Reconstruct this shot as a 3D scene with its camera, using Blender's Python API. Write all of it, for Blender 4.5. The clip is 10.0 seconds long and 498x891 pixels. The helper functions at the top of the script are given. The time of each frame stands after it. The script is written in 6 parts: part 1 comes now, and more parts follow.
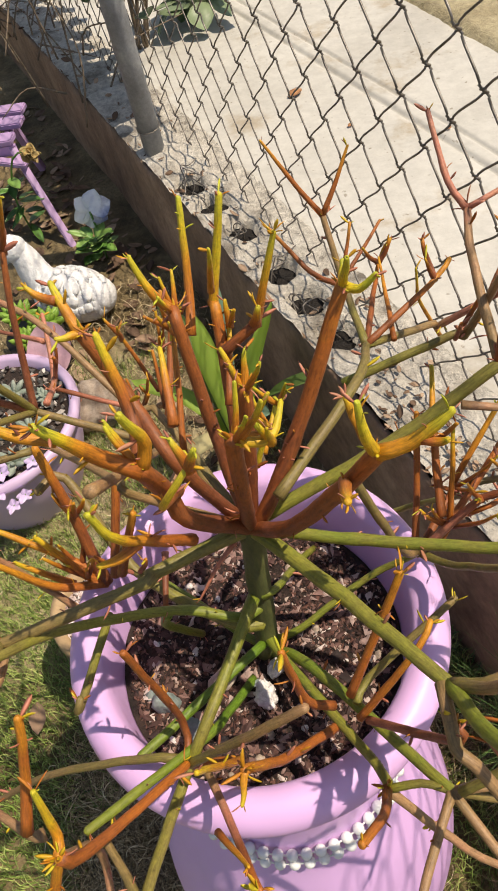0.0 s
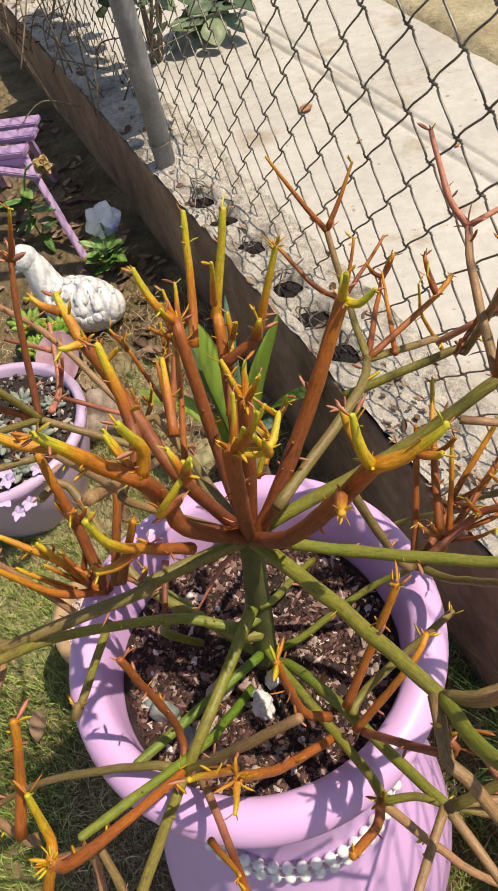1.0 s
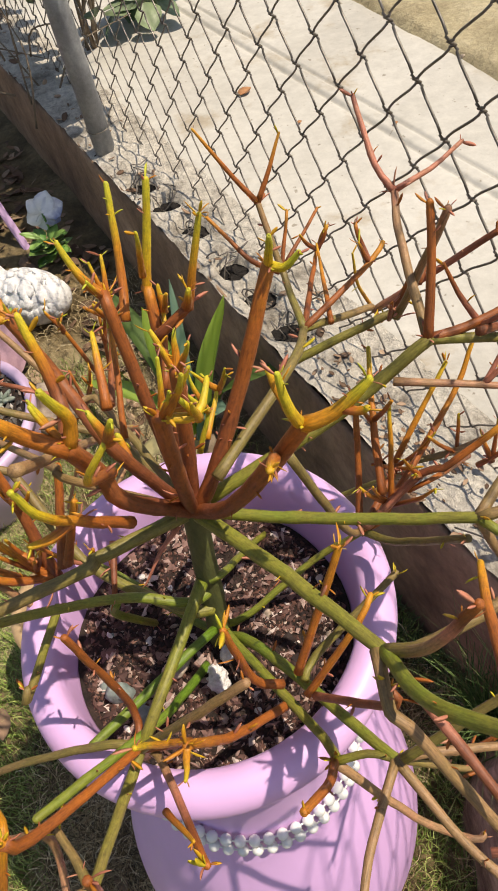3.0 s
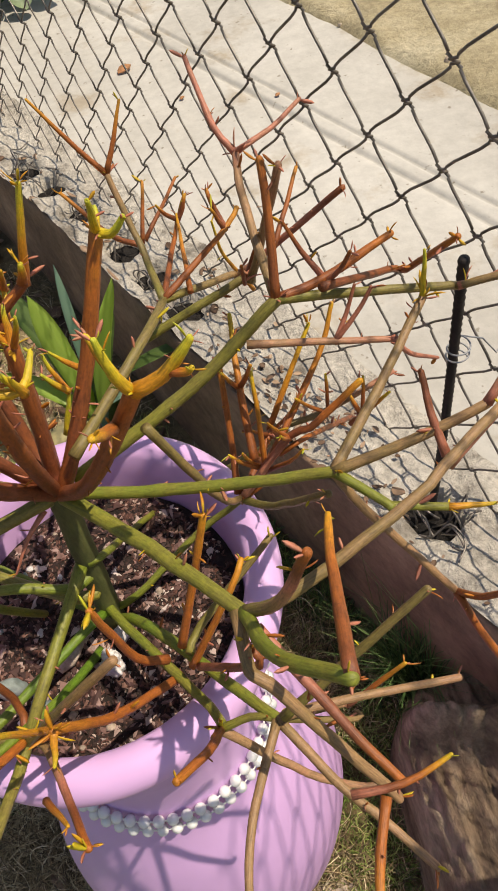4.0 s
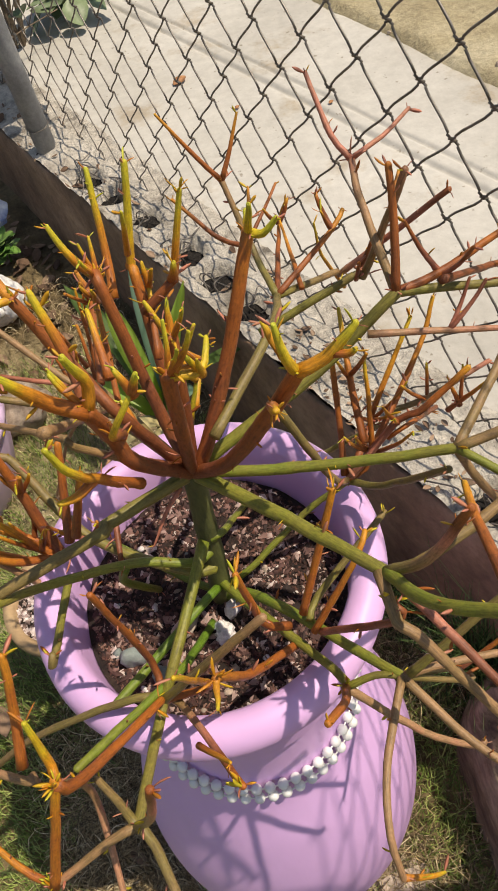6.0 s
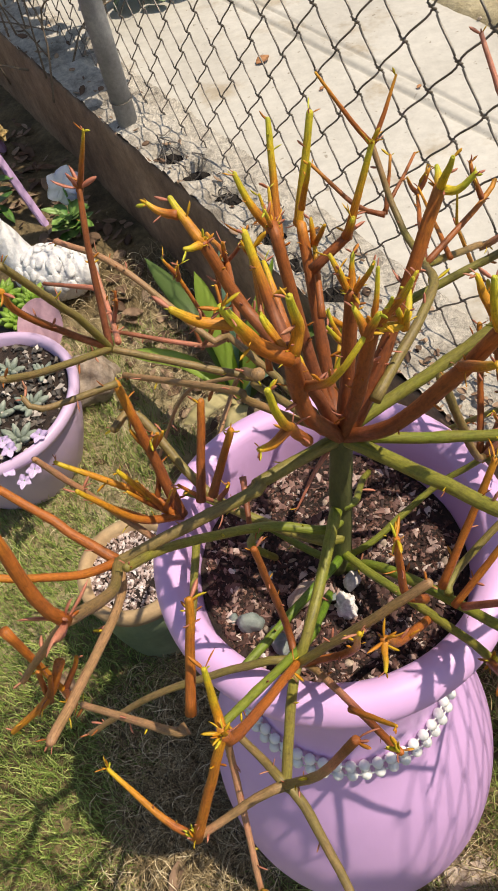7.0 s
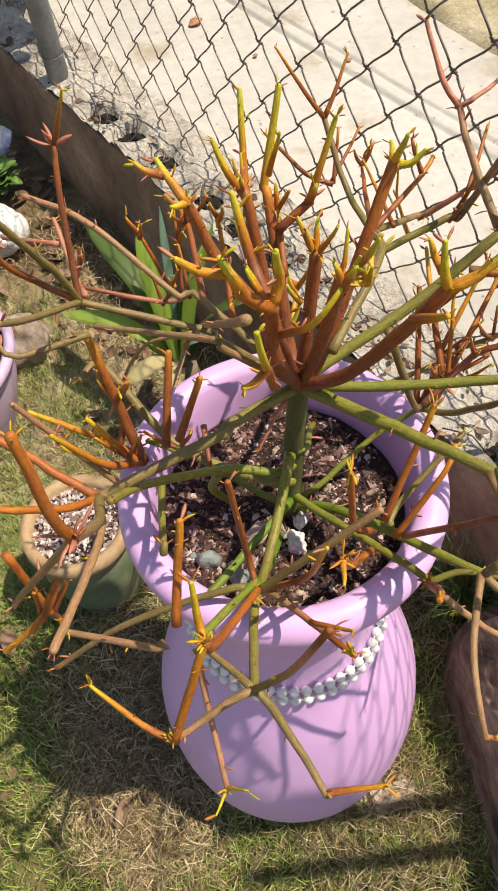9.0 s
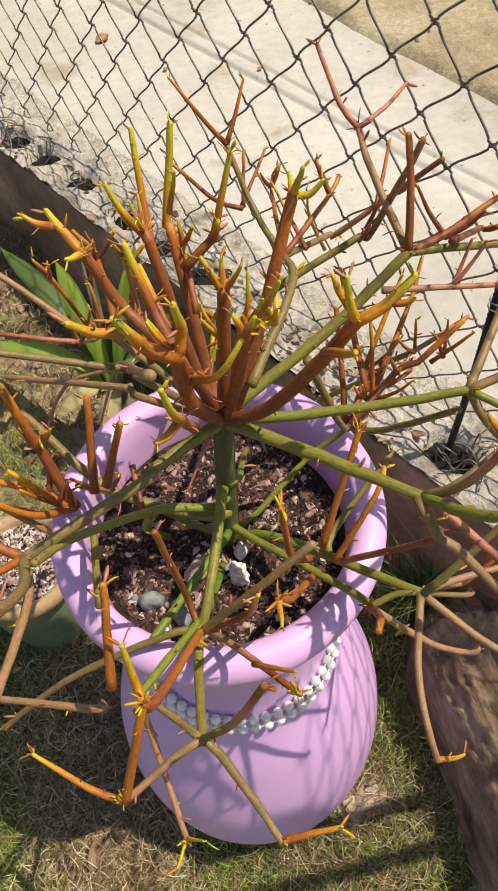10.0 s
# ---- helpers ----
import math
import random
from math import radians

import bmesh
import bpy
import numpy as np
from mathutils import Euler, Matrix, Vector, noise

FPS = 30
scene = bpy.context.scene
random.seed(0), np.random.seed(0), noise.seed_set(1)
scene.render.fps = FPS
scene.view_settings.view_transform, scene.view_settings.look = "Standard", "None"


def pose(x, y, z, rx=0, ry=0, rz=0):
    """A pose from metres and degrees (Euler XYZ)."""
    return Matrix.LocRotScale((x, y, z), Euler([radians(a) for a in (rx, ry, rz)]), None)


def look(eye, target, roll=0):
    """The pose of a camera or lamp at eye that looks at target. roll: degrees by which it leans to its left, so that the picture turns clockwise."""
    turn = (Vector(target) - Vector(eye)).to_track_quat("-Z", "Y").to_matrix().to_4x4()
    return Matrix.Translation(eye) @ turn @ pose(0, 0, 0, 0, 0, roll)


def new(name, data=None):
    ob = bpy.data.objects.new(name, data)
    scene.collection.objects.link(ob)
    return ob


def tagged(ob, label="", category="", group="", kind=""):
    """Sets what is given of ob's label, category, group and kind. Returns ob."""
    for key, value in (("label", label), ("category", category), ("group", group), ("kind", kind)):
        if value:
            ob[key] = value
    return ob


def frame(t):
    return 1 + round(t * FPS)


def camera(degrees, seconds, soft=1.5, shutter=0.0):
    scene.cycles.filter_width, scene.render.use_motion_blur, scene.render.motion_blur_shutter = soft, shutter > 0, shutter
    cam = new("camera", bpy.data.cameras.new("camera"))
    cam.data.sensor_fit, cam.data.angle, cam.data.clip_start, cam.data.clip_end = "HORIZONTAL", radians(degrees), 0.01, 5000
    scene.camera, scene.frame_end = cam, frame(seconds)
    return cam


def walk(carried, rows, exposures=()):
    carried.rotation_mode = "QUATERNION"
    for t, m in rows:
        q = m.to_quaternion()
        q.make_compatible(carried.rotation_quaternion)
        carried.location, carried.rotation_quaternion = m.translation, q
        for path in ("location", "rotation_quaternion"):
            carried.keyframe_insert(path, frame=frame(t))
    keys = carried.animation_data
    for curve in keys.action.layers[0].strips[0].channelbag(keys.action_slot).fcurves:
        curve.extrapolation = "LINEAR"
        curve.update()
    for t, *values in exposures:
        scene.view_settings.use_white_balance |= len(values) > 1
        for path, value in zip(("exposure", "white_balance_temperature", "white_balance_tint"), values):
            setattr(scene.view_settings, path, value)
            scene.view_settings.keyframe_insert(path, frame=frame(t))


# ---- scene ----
cam = camera(39.29, 10.0, soft=1.8)
PATH = [
    (0.0, (0.0842, -0.2485, 1.4956), (-0.1542, 0.9866, -0.0592), -15.48),
    (0.5, (0.0882, -0.2528, 1.4969), (-0.1708, 1.0165, -0.0268), -15.34),
    (1.0, (0.0896, -0.2522, 1.4988), (-0.1658, 1.0087, -0.0325), -14.93),
    (1.5, (0.0878, -0.2484, 1.4979), (-0.1655, 0.9989, -0.0448), -15.80),
    (2.0, (0.0754, -0.2537, 1.4959), (-0.1727, 0.9670, -0.0688), -15.50),
    (2.2, (0.0761, -0.2563, 1.4919), (-0.1327, 0.9843, -0.0628), -14.27),
    (3.3, (0.1204, -0.2638, 1.4839), (0.0136, 0.9619, -0.0929), -14.55),
    (3.5, (0.1317, -0.2617, 1.4783), (0.0865, 0.9381, -0.1212), -13.79),
    (4.0, (0.1494, -0.2737, 1.4701), (0.1752, 0.9014, -0.1481), -12.88),
    (4.5, (0.1522, -0.2824, 1.4714), (0.1906, 0.8951, -0.1448), -13.21),
    (5.0, (0.1667, -0.2848, 1.4766), (0.2177, 0.9156, -0.1222), -13.37),
    (5.5, (0.1444, -0.2906, 1.4951), (0.1768, 0.9105, -0.1037), -13.92),
    (6.0, (0.0776, -0.2994, 1.5052), (0.0349, 0.9021, -0.0931), -15.78),
    (6.2, (0.0614, -0.3017, 1.5085), (-0.0346, 0.8998, -0.0874), -17.11),
    (7.3, (-0.0299, -0.2974, 1.5005), (-0.1381, 0.8945, -0.1019), -14.45),
    (7.5, (-0.0285, -0.2970, 1.5013), (-0.0977, 0.8905, -0.1064), -12.48),
    (8.0, (-0.0225, -0.3183, 1.5258), (0.0113, 0.8467, -0.0995), -8.50),
    (8.5, (-0.0554, -0.3430, 1.5355), (-0.0416, 0.7355, -0.1488), -8.91),
    (9.0, (-0.0572, -0.3378, 1.5360), (0.0394, 0.7537, -0.1370), -6.43),
    (9.5, (-0.0467, -0.3229, 1.5510), (0.1614, 0.7995, -0.0912), -6.60),
    (10.0, (-0.0286, -0.3140, 1.5415), (0.1957, 0.7503, -0.1368), -5.92),
]
walk(cam, [(t, look(eye, target, roll)) for t, eye, target, roll in PATH], exposures=[(0.0, 0.0, 7700, 12), (3.5, 0.03, 7700, 12), (4.0, -0.10, 7700, 12), (5.0, -0.15, 7700, 12), (6.2, -0.12, 7700, 12), (7.5, 0.08, 7700, 12), (8.0, 0.09, 7700, 12), (8.5, 0.05, 7700, 12), (9.0, 0.20, 7700, 12), (9.5, 0.12, 7700, 12), (10.0, 0.04, 7700, 12)])
# ---------------------------------------------------------------- light
SUN_AZ = Vector((1.0, -0.06, 0)).normalized()
SUN_EL = radians(64)
sun_dir = Vector((SUN_AZ.x * math.cos(SUN_EL), SUN_AZ.y * math.cos(SUN_EL), math.sin(SUN_EL)))
world = bpy.data.worlds.new("daylight")
scene.world = world
world.use_nodes = True
wn = world.node_tree.nodes
sky = wn.new("ShaderNodeTexSky")
sky.sky_type = "NISHITA"
sky.sun_disc = False
sky.sun_elevation = SUN_EL
sky.sun_rotation = math.atan2(SUN_AZ.x, SUN_AZ.y)
wn["Background"].inputs["Strength"].default_value = 0.122
world.node_tree.links.new(sky.outputs[0], wn["Background"].inputs["Color"])
sun = new("sun", bpy.data.lights.new("sun", "SUN"))
sun.data.energy = 4.6
sun.data.angle = radians(0.55)
sun.data.color = (1.0, 0.95, 0.87)
sun.matrix_world = look(sun_dir * 12, (0, 0, 0))

# ---------------------------------------------------------------- materials
def mat(name, rough=0.6, metal=0.0, spec=0.5):
    m = bpy.data.materials.new(name)
    m.use_nodes = True
    b = m.node_tree.nodes["Principled BSDF"]
    b.inputs["Roughness"].default_value = rough
    b.inputs["Metallic"].default_value = metal
    b.inputs["Specular IOR Level"].default_value = spec
    return m, m.node_tree.nodes, m.node_tree.links, b


def tex(nodes, links, kind, scale, detail=4.0, rough=0.6, stretch=(1, 1, 1)):
    tc = nodes.new("ShaderNodeTexCoord")
    mp = nodes.new("ShaderNodeMapping")
    mp.inputs["Scale"].default_value = stretch
    links.new(tc.outputs["Object"], mp.inputs["Vector"])
    n = nodes.new(kind)
    n.inputs["Scale"].default_value = scale
    if kind == "ShaderNodeTexNoise":
        n.inputs["Detail"].default_value = detail
        n.inputs["Roughness"].default_value = rough
    links.new(mp.outputs[0], n.inputs["Vector"])
    return n


def ramp(nodes, links, src, stops):
    r = nodes.new("ShaderNodeValToRGB")
    while len(r.color_ramp.elements) < len(stops):
        r.color_ramp.elements.new(0.5)
    for e, (p, c) in zip(r.color_ramp.elements, stops):
        e.position, e.color = p, (*c, 1)
    links.new(src, r.inputs["Fac"])
    return r


def blend(nodes, links, a, b, fac, mode="MIX"):
    m = nodes.new("ShaderNodeMix")
    m.data_type, m.blend_type = "RGBA", mode
    for sock, v in ((m.inputs[6], a), (m.inputs[7], b), (m.inputs[0], fac)):
        if isinstance(v, (tuple, float, int)):
            sock.default_value = (*v, 1) if isinstance(v, tuple) else v
        else:
            links.new(v, sock)
    return m.outputs[2]


def bump(nodes, links, b, src, strength, dist):
    u = nodes.new("ShaderNodeBump")
    u.inputs["Strength"].default_value = strength
    u.inputs["Distance"].default_value = dist
    links.new(src, u.inputs["Height"])
    links.new(u.outputs[0], b.inputs["Normal"])
    return u


def mottled(name, stops, scale, rough=0.6, fine=0, fine_amt=0.35, bump_s=0.3, bump_d=0.003, metal=0.0, stretch=(1, 1, 1), vary=0.0, spec=0.5):
    """A surface of two scales of noise, with relief, and a shift from piece to piece."""
    m, n, l, b = mat(name, rough, metal, spec)
    big = tex(n, l, "ShaderNodeTexNoise", scale, 5, 0.6, stretch)
    col = ramp(n, l, big.outputs["Fac"], stops).outputs[0]
    small = tex(n, l, "ShaderNodeTexNoise", fine or scale * 7, 6, 0.7, stretch)
    grey = ramp(n, l, small.outputs["Fac"], [(0.3, (0.45,) * 3), (0.7, (1.3,) * 3)]).outputs[0]
    col = blend(n, l, col, grey, fine_amt, "MULTIPLY")
    if vary:
        oi = n.new("ShaderNodeObjectInfo")
        g = ramp(n, l, oi.outputs["Random"], [(0, (1 - vary,) * 3), (1, (1 + vary,) * 3)]).outputs[0]
        col = blend(n, l, col, g, 1.0, "MULTIPLY")
    l.new(col, b.inputs["Base Color"])
    if bump_s:
        bump(n, l, b, small.outputs["Fac"], bump_s, bump_d)
    return m


CONCRETE = mottled("road concrete", [(0.25, (0.37, 0.352, 0.312)), (0.5, (0.50, 0.485, 0.44)), (0.75, (0.575, 0.56, 0.515))], 1.6, 0.85, 30, 0.25, 0.35, 0.004)
STAIN = CONCRETE.node_tree
sn, sl = STAIN.nodes, STAIN.links
base_in = sn["Principled BSDF"].inputs["Base Color"]
plain = base_in.links[0].from_socket
s1 = tex(sn, sl, "ShaderNodeTexNoise", 4.5, 6, 0.7)
s2 = ramp(sn, sl, s1.outputs["Fac"], [(0.56, (1, 1, 1)), (0.68, (0.78, 0.70, 0.60))])
s3 = tex(sn, sl, "ShaderNodeTexNoise", 55, 3, 0.5)
s4 = ramp(sn, sl, s3.outputs["Fac"], [(0.27, (0.45, 0.40, 0.34)), (0.33, (1, 1, 1))])
tint = blend(sn, sl, plain, s2.outputs[0], 1.0, "MULTIPLY")
tint = blend(sn, sl, tint, s4.outputs[0], 0.8, "MULTIPLY")
sl.new(tint, base_in)
MORTAR = mottled("rough mortar", [(0.34, (0.25, 0.22, 0.18)), (0.47, (0.57, 0.525, 0.45)), (0.70, (0.70, 0.66, 0.58))], 13, 0.95, 75, 0.75, 1.0, 0.012)
WALLPAINT = mottled("brown wall render", [(0.3, (0.15, 0.09, 0.055)), (0.52, (0.28, 0.178, 0.112)), (0.7, (0.41, 0.275, 0.18))], 6, 0.9, 45, 0.55, 0.7, 0.006)
DIRT = mottled("dry dirt", [(0.3, (0.27, 0.22, 0.125)), (0.5, (0.44, 0.375, 0.235)), (0.75, (0.56, 0.50, 0.35))], 5, 0.95, 60, 0.55, 0.8, 0.012)
EARTH = mottled("garden earth", [(0.3, (0.085, 0.068, 0.038)), (0.5, (0.20, 0.155, 0.088)), (0.72, (0.36, 0.295, 0.185))], 7, 0.95, 70, 0.7, 0.9, 0.012)
en, el = EARTH.node_tree.nodes, EARTH.node_tree.links
earth_in = en["Principled BSDF"].inputs["Base Color"]
loam = blend(en, el, earth_in.links[0].from_socket, (1.0, 0.95, 0.82), 1.0, "MULTIPLY")
pale = ramp(en, el, tex(en, el, "ShaderNodeTexNoise", 16, 6, 0.7).outputs["Fac"], [(0.3, (0.20, 0.15, 0.075)), (0.5, (0.40, 0.33, 0.19)), (0.72, (0.54, 0.47, 0.31))]).outputs[0]
bed_at = en.new("ShaderNodeTexCoord")
bed_d = en.new("ShaderNodeVectorMath")
bed_d.operation = "DISTANCE"
bed_d.inputs[1].default_value = (-0.50, 0.62, 0.33)
el.new(bed_at.outputs["Object"], bed_d.inputs[0])
bed_n = en.new("ShaderNodeMath")
bed_n.operation = "MULTIPLY_ADD"
bed_n.inputs[1].default_value = 0.35
el.new(tex(en, el, "ShaderNodeTexNoise", 6, 5, 0.6).outputs["Fac"], bed_n.inputs[0])
el.new(bed_d.outputs["Value"], bed_n.inputs[2])
bed = ramp(en, el, bed_n.outputs[0], [(0.50, (1, 1, 1)), (0.66, (0, 0, 0))]).outputs[0]
el.new(blend(en, el, loam, pale, bed), earth_in)
SOIL = mottled("dark potting soil", [(0.3, (0.018, 0.012, 0.010)), (0.6, (0.055, 0.034, 0.026)), (0.8, (0.10, 0.062, 0.045))], 40, 0.95, 260, 0.7, 1.0, 0.006)
# near-black fill, so that the wall-top holes come out dark
HOLEBLACK = mottled("near-black hole fill", [(0.3, (0.006, 0.005, 0.005)), (0.7, (0.024, 0.019, 0.016))], 60, 0.95, 300, 0.6, 1.0, 0.006)
AGAVE3 = mottled("dull olive leaf", [(0.3, (0.09, 0.16, 0.04)), (0.7, (0.17, 0.26, 0.075))], 6, 0.5, 60, 0.2, 0.1, 0.002, stretch=(1, 1, 0.2))
DEADLEAF = mottled("dry orange leaf", [(0.3, (0.36, 0.15, 0.06)), (0.7, (0.58, 0.30, 0.14))], 60, 0.8, 200, 0.3)
GALV = mottled("dull galvanised steel", [(0.3, (0.22, 0.23, 0.25)), (0.7, (0.40, 0.42, 0.45))], 14, 0.55, 120, 0.4, 0.15, 0.001, metal=0.55)
WIRE = mottled("dark weathered wire", [(0.3, (0.10, 0.087, 0.075)), (0.7, (0.28, 0.25, 0.22))], 40, 0.45, 300, 0.3, 0.2, 0.0005, metal=0.5)
RUST = mottled("dark rebar iron", [(0.3, (0.012, 0.011, 0.012)), (0.7, (0.045, 0.035, 0.03))], 60, 0.65, 300, 0.4, 0.5, 0.001, metal=0.4)
LOGWOOD = mottled("weathered grey wood", [(0.30, (0.06, 0.038, 0.026)), (0.48, (0.235, 0.163, 0.108)), (0.75, (0.47, 0.375, 0.27))], 11, 0.9, 42, 0.85, 1.0, 0.010, stretch=(2.6, 0.8, 1.5))
PEARL, pn, pl, pb = mat("pearly white plastic", 0.28)
pb.inputs["Base Color"].default_value = (0.80, 0.81, 0.79, 1)
pb.inputs["Coat Weight"].default_value = 0.3


def painted(name, base, worn, scale=5, rough=0.45):
    m, n, l, b = mat(name, rough)
    a = tex(n, l, "ShaderNodeTexNoise", scale, 4, 0.6)
    c = ramp(n, l, a.outputs["Fac"], [(0.3, tuple(x * 0.9 for x in base)), (0.7, tuple(min(1, x * 1.06) for x in base))]).outputs[0]
    s = tex(n, l, "ShaderNodeTexNoise", scale * 16, 6, 0.75)
    spot = ramp(n, l, s.outputs["Fac"], [(0.66, (0, 0, 0)), (0.74, (1, 1, 1))]).outputs[0]
    k = n.new("ShaderNodeMath")
    k.operation = "MULTIPLY"
    k.inputs[1].default_value = 0.45
    l.new(spot, k.inputs[0])
    c = blend(n, l, c, worn, k.outputs[0])
    l.new(c, b.inputs["Base Color"])
    st = tex(n, l, "ShaderNodeTexNoise", 30, 3, 0.5, (1, 1, 0.16))
    bump(n, l, b, st.outputs["Fac"], 0.22, 0.004)
    return m


LILAC = painted("lilac pot paint", (0.70, 0.435, 0.765), (0.56, 0.42, 0.60))
LILAC2 = painted("pale lilac paint", (0.62, 0.46, 0.66), (0.45, 0.36, 0.42))
PURPLE = painted("purple wood paint", (0.46, 0.30, 0.52), (0.62, 0.48, 0.56), 9, 0.6)
MINT = mottled("green glazed clay", [(0.3, (0.10, 0.15, 0.085)), (0.5, (0.21, 0.26, 0.15)), (0.75, (0.34, 0.36, 0.24))], 9, 0.4, 40, 0.3, 0.2, 0.002)
TERRACOTTA = mottled("bare clay rim", [(0.3, (0.32, 0.20, 0.10)), (0.7, (0.48, 0.34, 0.19))], 14, 0.8, 70, 0.4)
WHITECLAY = mottled("white painted plaster", [(0.3, (0.74, 0.74, 0.74)), (0.7, (0.90, 0.90, 0.89))], 20, 0.7, 90, 0.3, 0.6, 0.006)
STONE_W = mottled("white stone", [(0.3, (0.62, 0.58, 0.55)), (0.6, (0.86, 0.84, 0.82))], 60, 0.8, 240, 0.4, 0.8, 0.003, vary=0.15)
STONE_T = mottled("tan stone", [(0.3, (0.30, 0.22, 0.16)), (0.6, (0.52, 0.43, 0.35))], 40, 0.85, 200, 0.5, 0.6, 0.003, vary=0.25)
STONE_G = mottled("blue grey stone", [(0.3, (0.16, 0.21, 0.20)), (0.6, (0.30, 0.35, 0.33))], 40, 0.75, 200, 0.4, 0.5, 0.003, vary=0.2)


def island_mat(name, stops, rough=0.8, bumpy=0.4, scale=150, trans=0.0):
    """Loose bits: each joined piece has its own tone."""
    m, n, l, b = mat(name, rough)
    g = n.new("ShaderNodeNewGeometry")
    c = ramp(n, l, g.outputs["Random Per Island"], stops)
    f = tex(n, l, "ShaderNodeTexNoise", scale, 4, 0.6)
    grey = ramp(n, l, f.outputs["Fac"], [(0.3, (0.6,) * 3), (0.7, (1.25,) * 3)]).outputs[0]
    l.new(blend(n, l, c.outputs[0], grey, 0.6, "MULTIPLY"), b.inputs["Base Color"])
    if bumpy:
        bump(n, l, b, f.outputs["Fac"], bumpy, 0.002)
    return m


BARK = island_mat("bark chips", [(0.0, (0.012, 0.007, 0.007)), (0.5, (0.050, 0.021, 0.016)), (0.82, (0.14, 0.060, 0.044)), (0.94, (0.26, 0.15, 0.115)), (1.0, (0.46, 0.36, 0.31))])
BARKBIG = island_mat("bark pieces", [(0.0, (0.020, 0.011, 0.010)), (0.40, (0.085, 0.040, 0.034)), (0.70, (0.24, 0.135, 0.115)), (0.90, (0.44, 0.32, 0.285)), (1.0, (0.64, 0.55, 0.51))])
PERLITE = island_mat("perlite and grit", [(0.0, (0.22, 0.16, 0.13)), (0.5, (0.44, 0.35, 0.30)), (1.0, (0.74, 0.67, 0.62))])
GRIT = island_mat("pink white grit", [(0.0, (0.10, 0.06, 0.045)), (0.3, (0.34, 0.24, 0.21)), (0.6, (0.62, 0.50, 0.47)), (1.0, (0.80, 0.74, 0.71))])
GRAVEL = island_mat("mixed dark gravel", [(0.0, (0.03, 0.028, 0.026)), (0.45, (0.10, 0.09, 0.08)), (0.75, (0.30, 0.25, 0.21)), (1.0, (0.62, 0.57, 0.52))])
GRASS = island_mat("green grass", [(0.0, (0.085, 0.15, 0.025)), (0.5, (0.24, 0.34, 0.075)), (1.0, (0.52, 0.58, 0.20))], 0.5, 0)
STRAW = island_mat("dry straw", [(0.0, (0.06, 0.042, 0.022)), (0.5, (0.30, 0.22, 0.11)), (0.82, (0.56, 0.44, 0.25)), (1.0, (0.84, 0.73, 0.50))], 0.65, 0)
AGAVE = mottled("agave leaf", [(0.3, (0.30, 0.47, 0.08)), (0.7, (0.48, 0.62, 0.16))], 6, 0.45, 60, 0.2, 0.1, 0.002, stretch=(1, 1, 0.2))
AGAVE2 = mottled("blue green leaf", [(0.3, (0.19, 0.34, 0.24)), (0.7, (0.34, 0.50, 0.38))], 6, 0.5, 60, 0.2, 0.1, 0.002, stretch=(1, 1, 0.2))
for leaf_mat, glow in ((AGAVE, (0.64, 0.78, 0.12)), (AGAVE2, (0.34, 0.52, 0.36)), (AGAVE3, (0.24, 0.34, 0.08))):
    ln, ll = leaf_mat.node_tree.nodes, leaf_mat.node_tree.links
    thin = ln.new("ShaderNodeBsdfTranslucent")
    thin.inputs["Color"].default_value = (*glow, 1)
    both = ln.new("ShaderNodeMixShader")
    both.inputs[0].default_value = 0.5
    ll.new(ln["Principled BSDF"].outputs[0], both.inputs[1])
    ll.new(thin.outputs[0], both.inputs[2])
    ll.new(both.outputs[0], ln["Material Output"].inputs["Surface"])
LEAFGREEN = island_mat("fresh leaves", [(0.0, (0.045, 0.12, 0.02)), (0.6, (0.10, 0.24, 0.045)), (1.0, (0.22, 0.36, 0.09))], 0.45, 0.2, 60)
STRAWLEAF = mottled("yellowing dry leaf", [(0.3, (0.30, 0.25, 0.10)), (0.7, (0.50, 0.43, 0.22))], 10, 0.7, 70, 0.3, 0.2, 0.002)
LEAFDARK = island_mat("grape vine leaves", [(0.0, (0.05, 0.09, 0.04)), (0.6, (0.11, 0.17, 0.085)), (1.0, (0.20, 0.26, 0.14))], 0.5, 0.2, 40)
TWIG = mottled("dry twig", [(0.3, (0.12, 0.085, 0.055)), (0.7, (0.26, 0.20, 0.14))], 30, 0.9, 120, 0.4)
ROSE = mottled("dried rose petals", [(0.3, (0.42, 0.27, 0.09)), (0.7, (0.66, 0.50, 0.22))], 40, 0.8, 160, 0.4)
BLUEPETAL = mottled("white and blue petal", [(0.42, (0.80, 0.82, 0.86)), (0.56, (0.20, 0.24, 0.42))], 9, 0.6, 60, 0.15)
PINK = mottled("dusty pink clay", [(0.3, (0.42, 0.24, 0.29)), (0.7, (0.58, 0.38, 0.42))], 12, 0.8, 60, 0.35)
LITTER = island_mat("fallen leaves", [(0.0, (0.08, 0.045, 0.028)), (0.5, (0.22, 0.135, 0.085)), (1.0, (0.44, 0.31, 0.21))], 0.85, 0.3, 60)

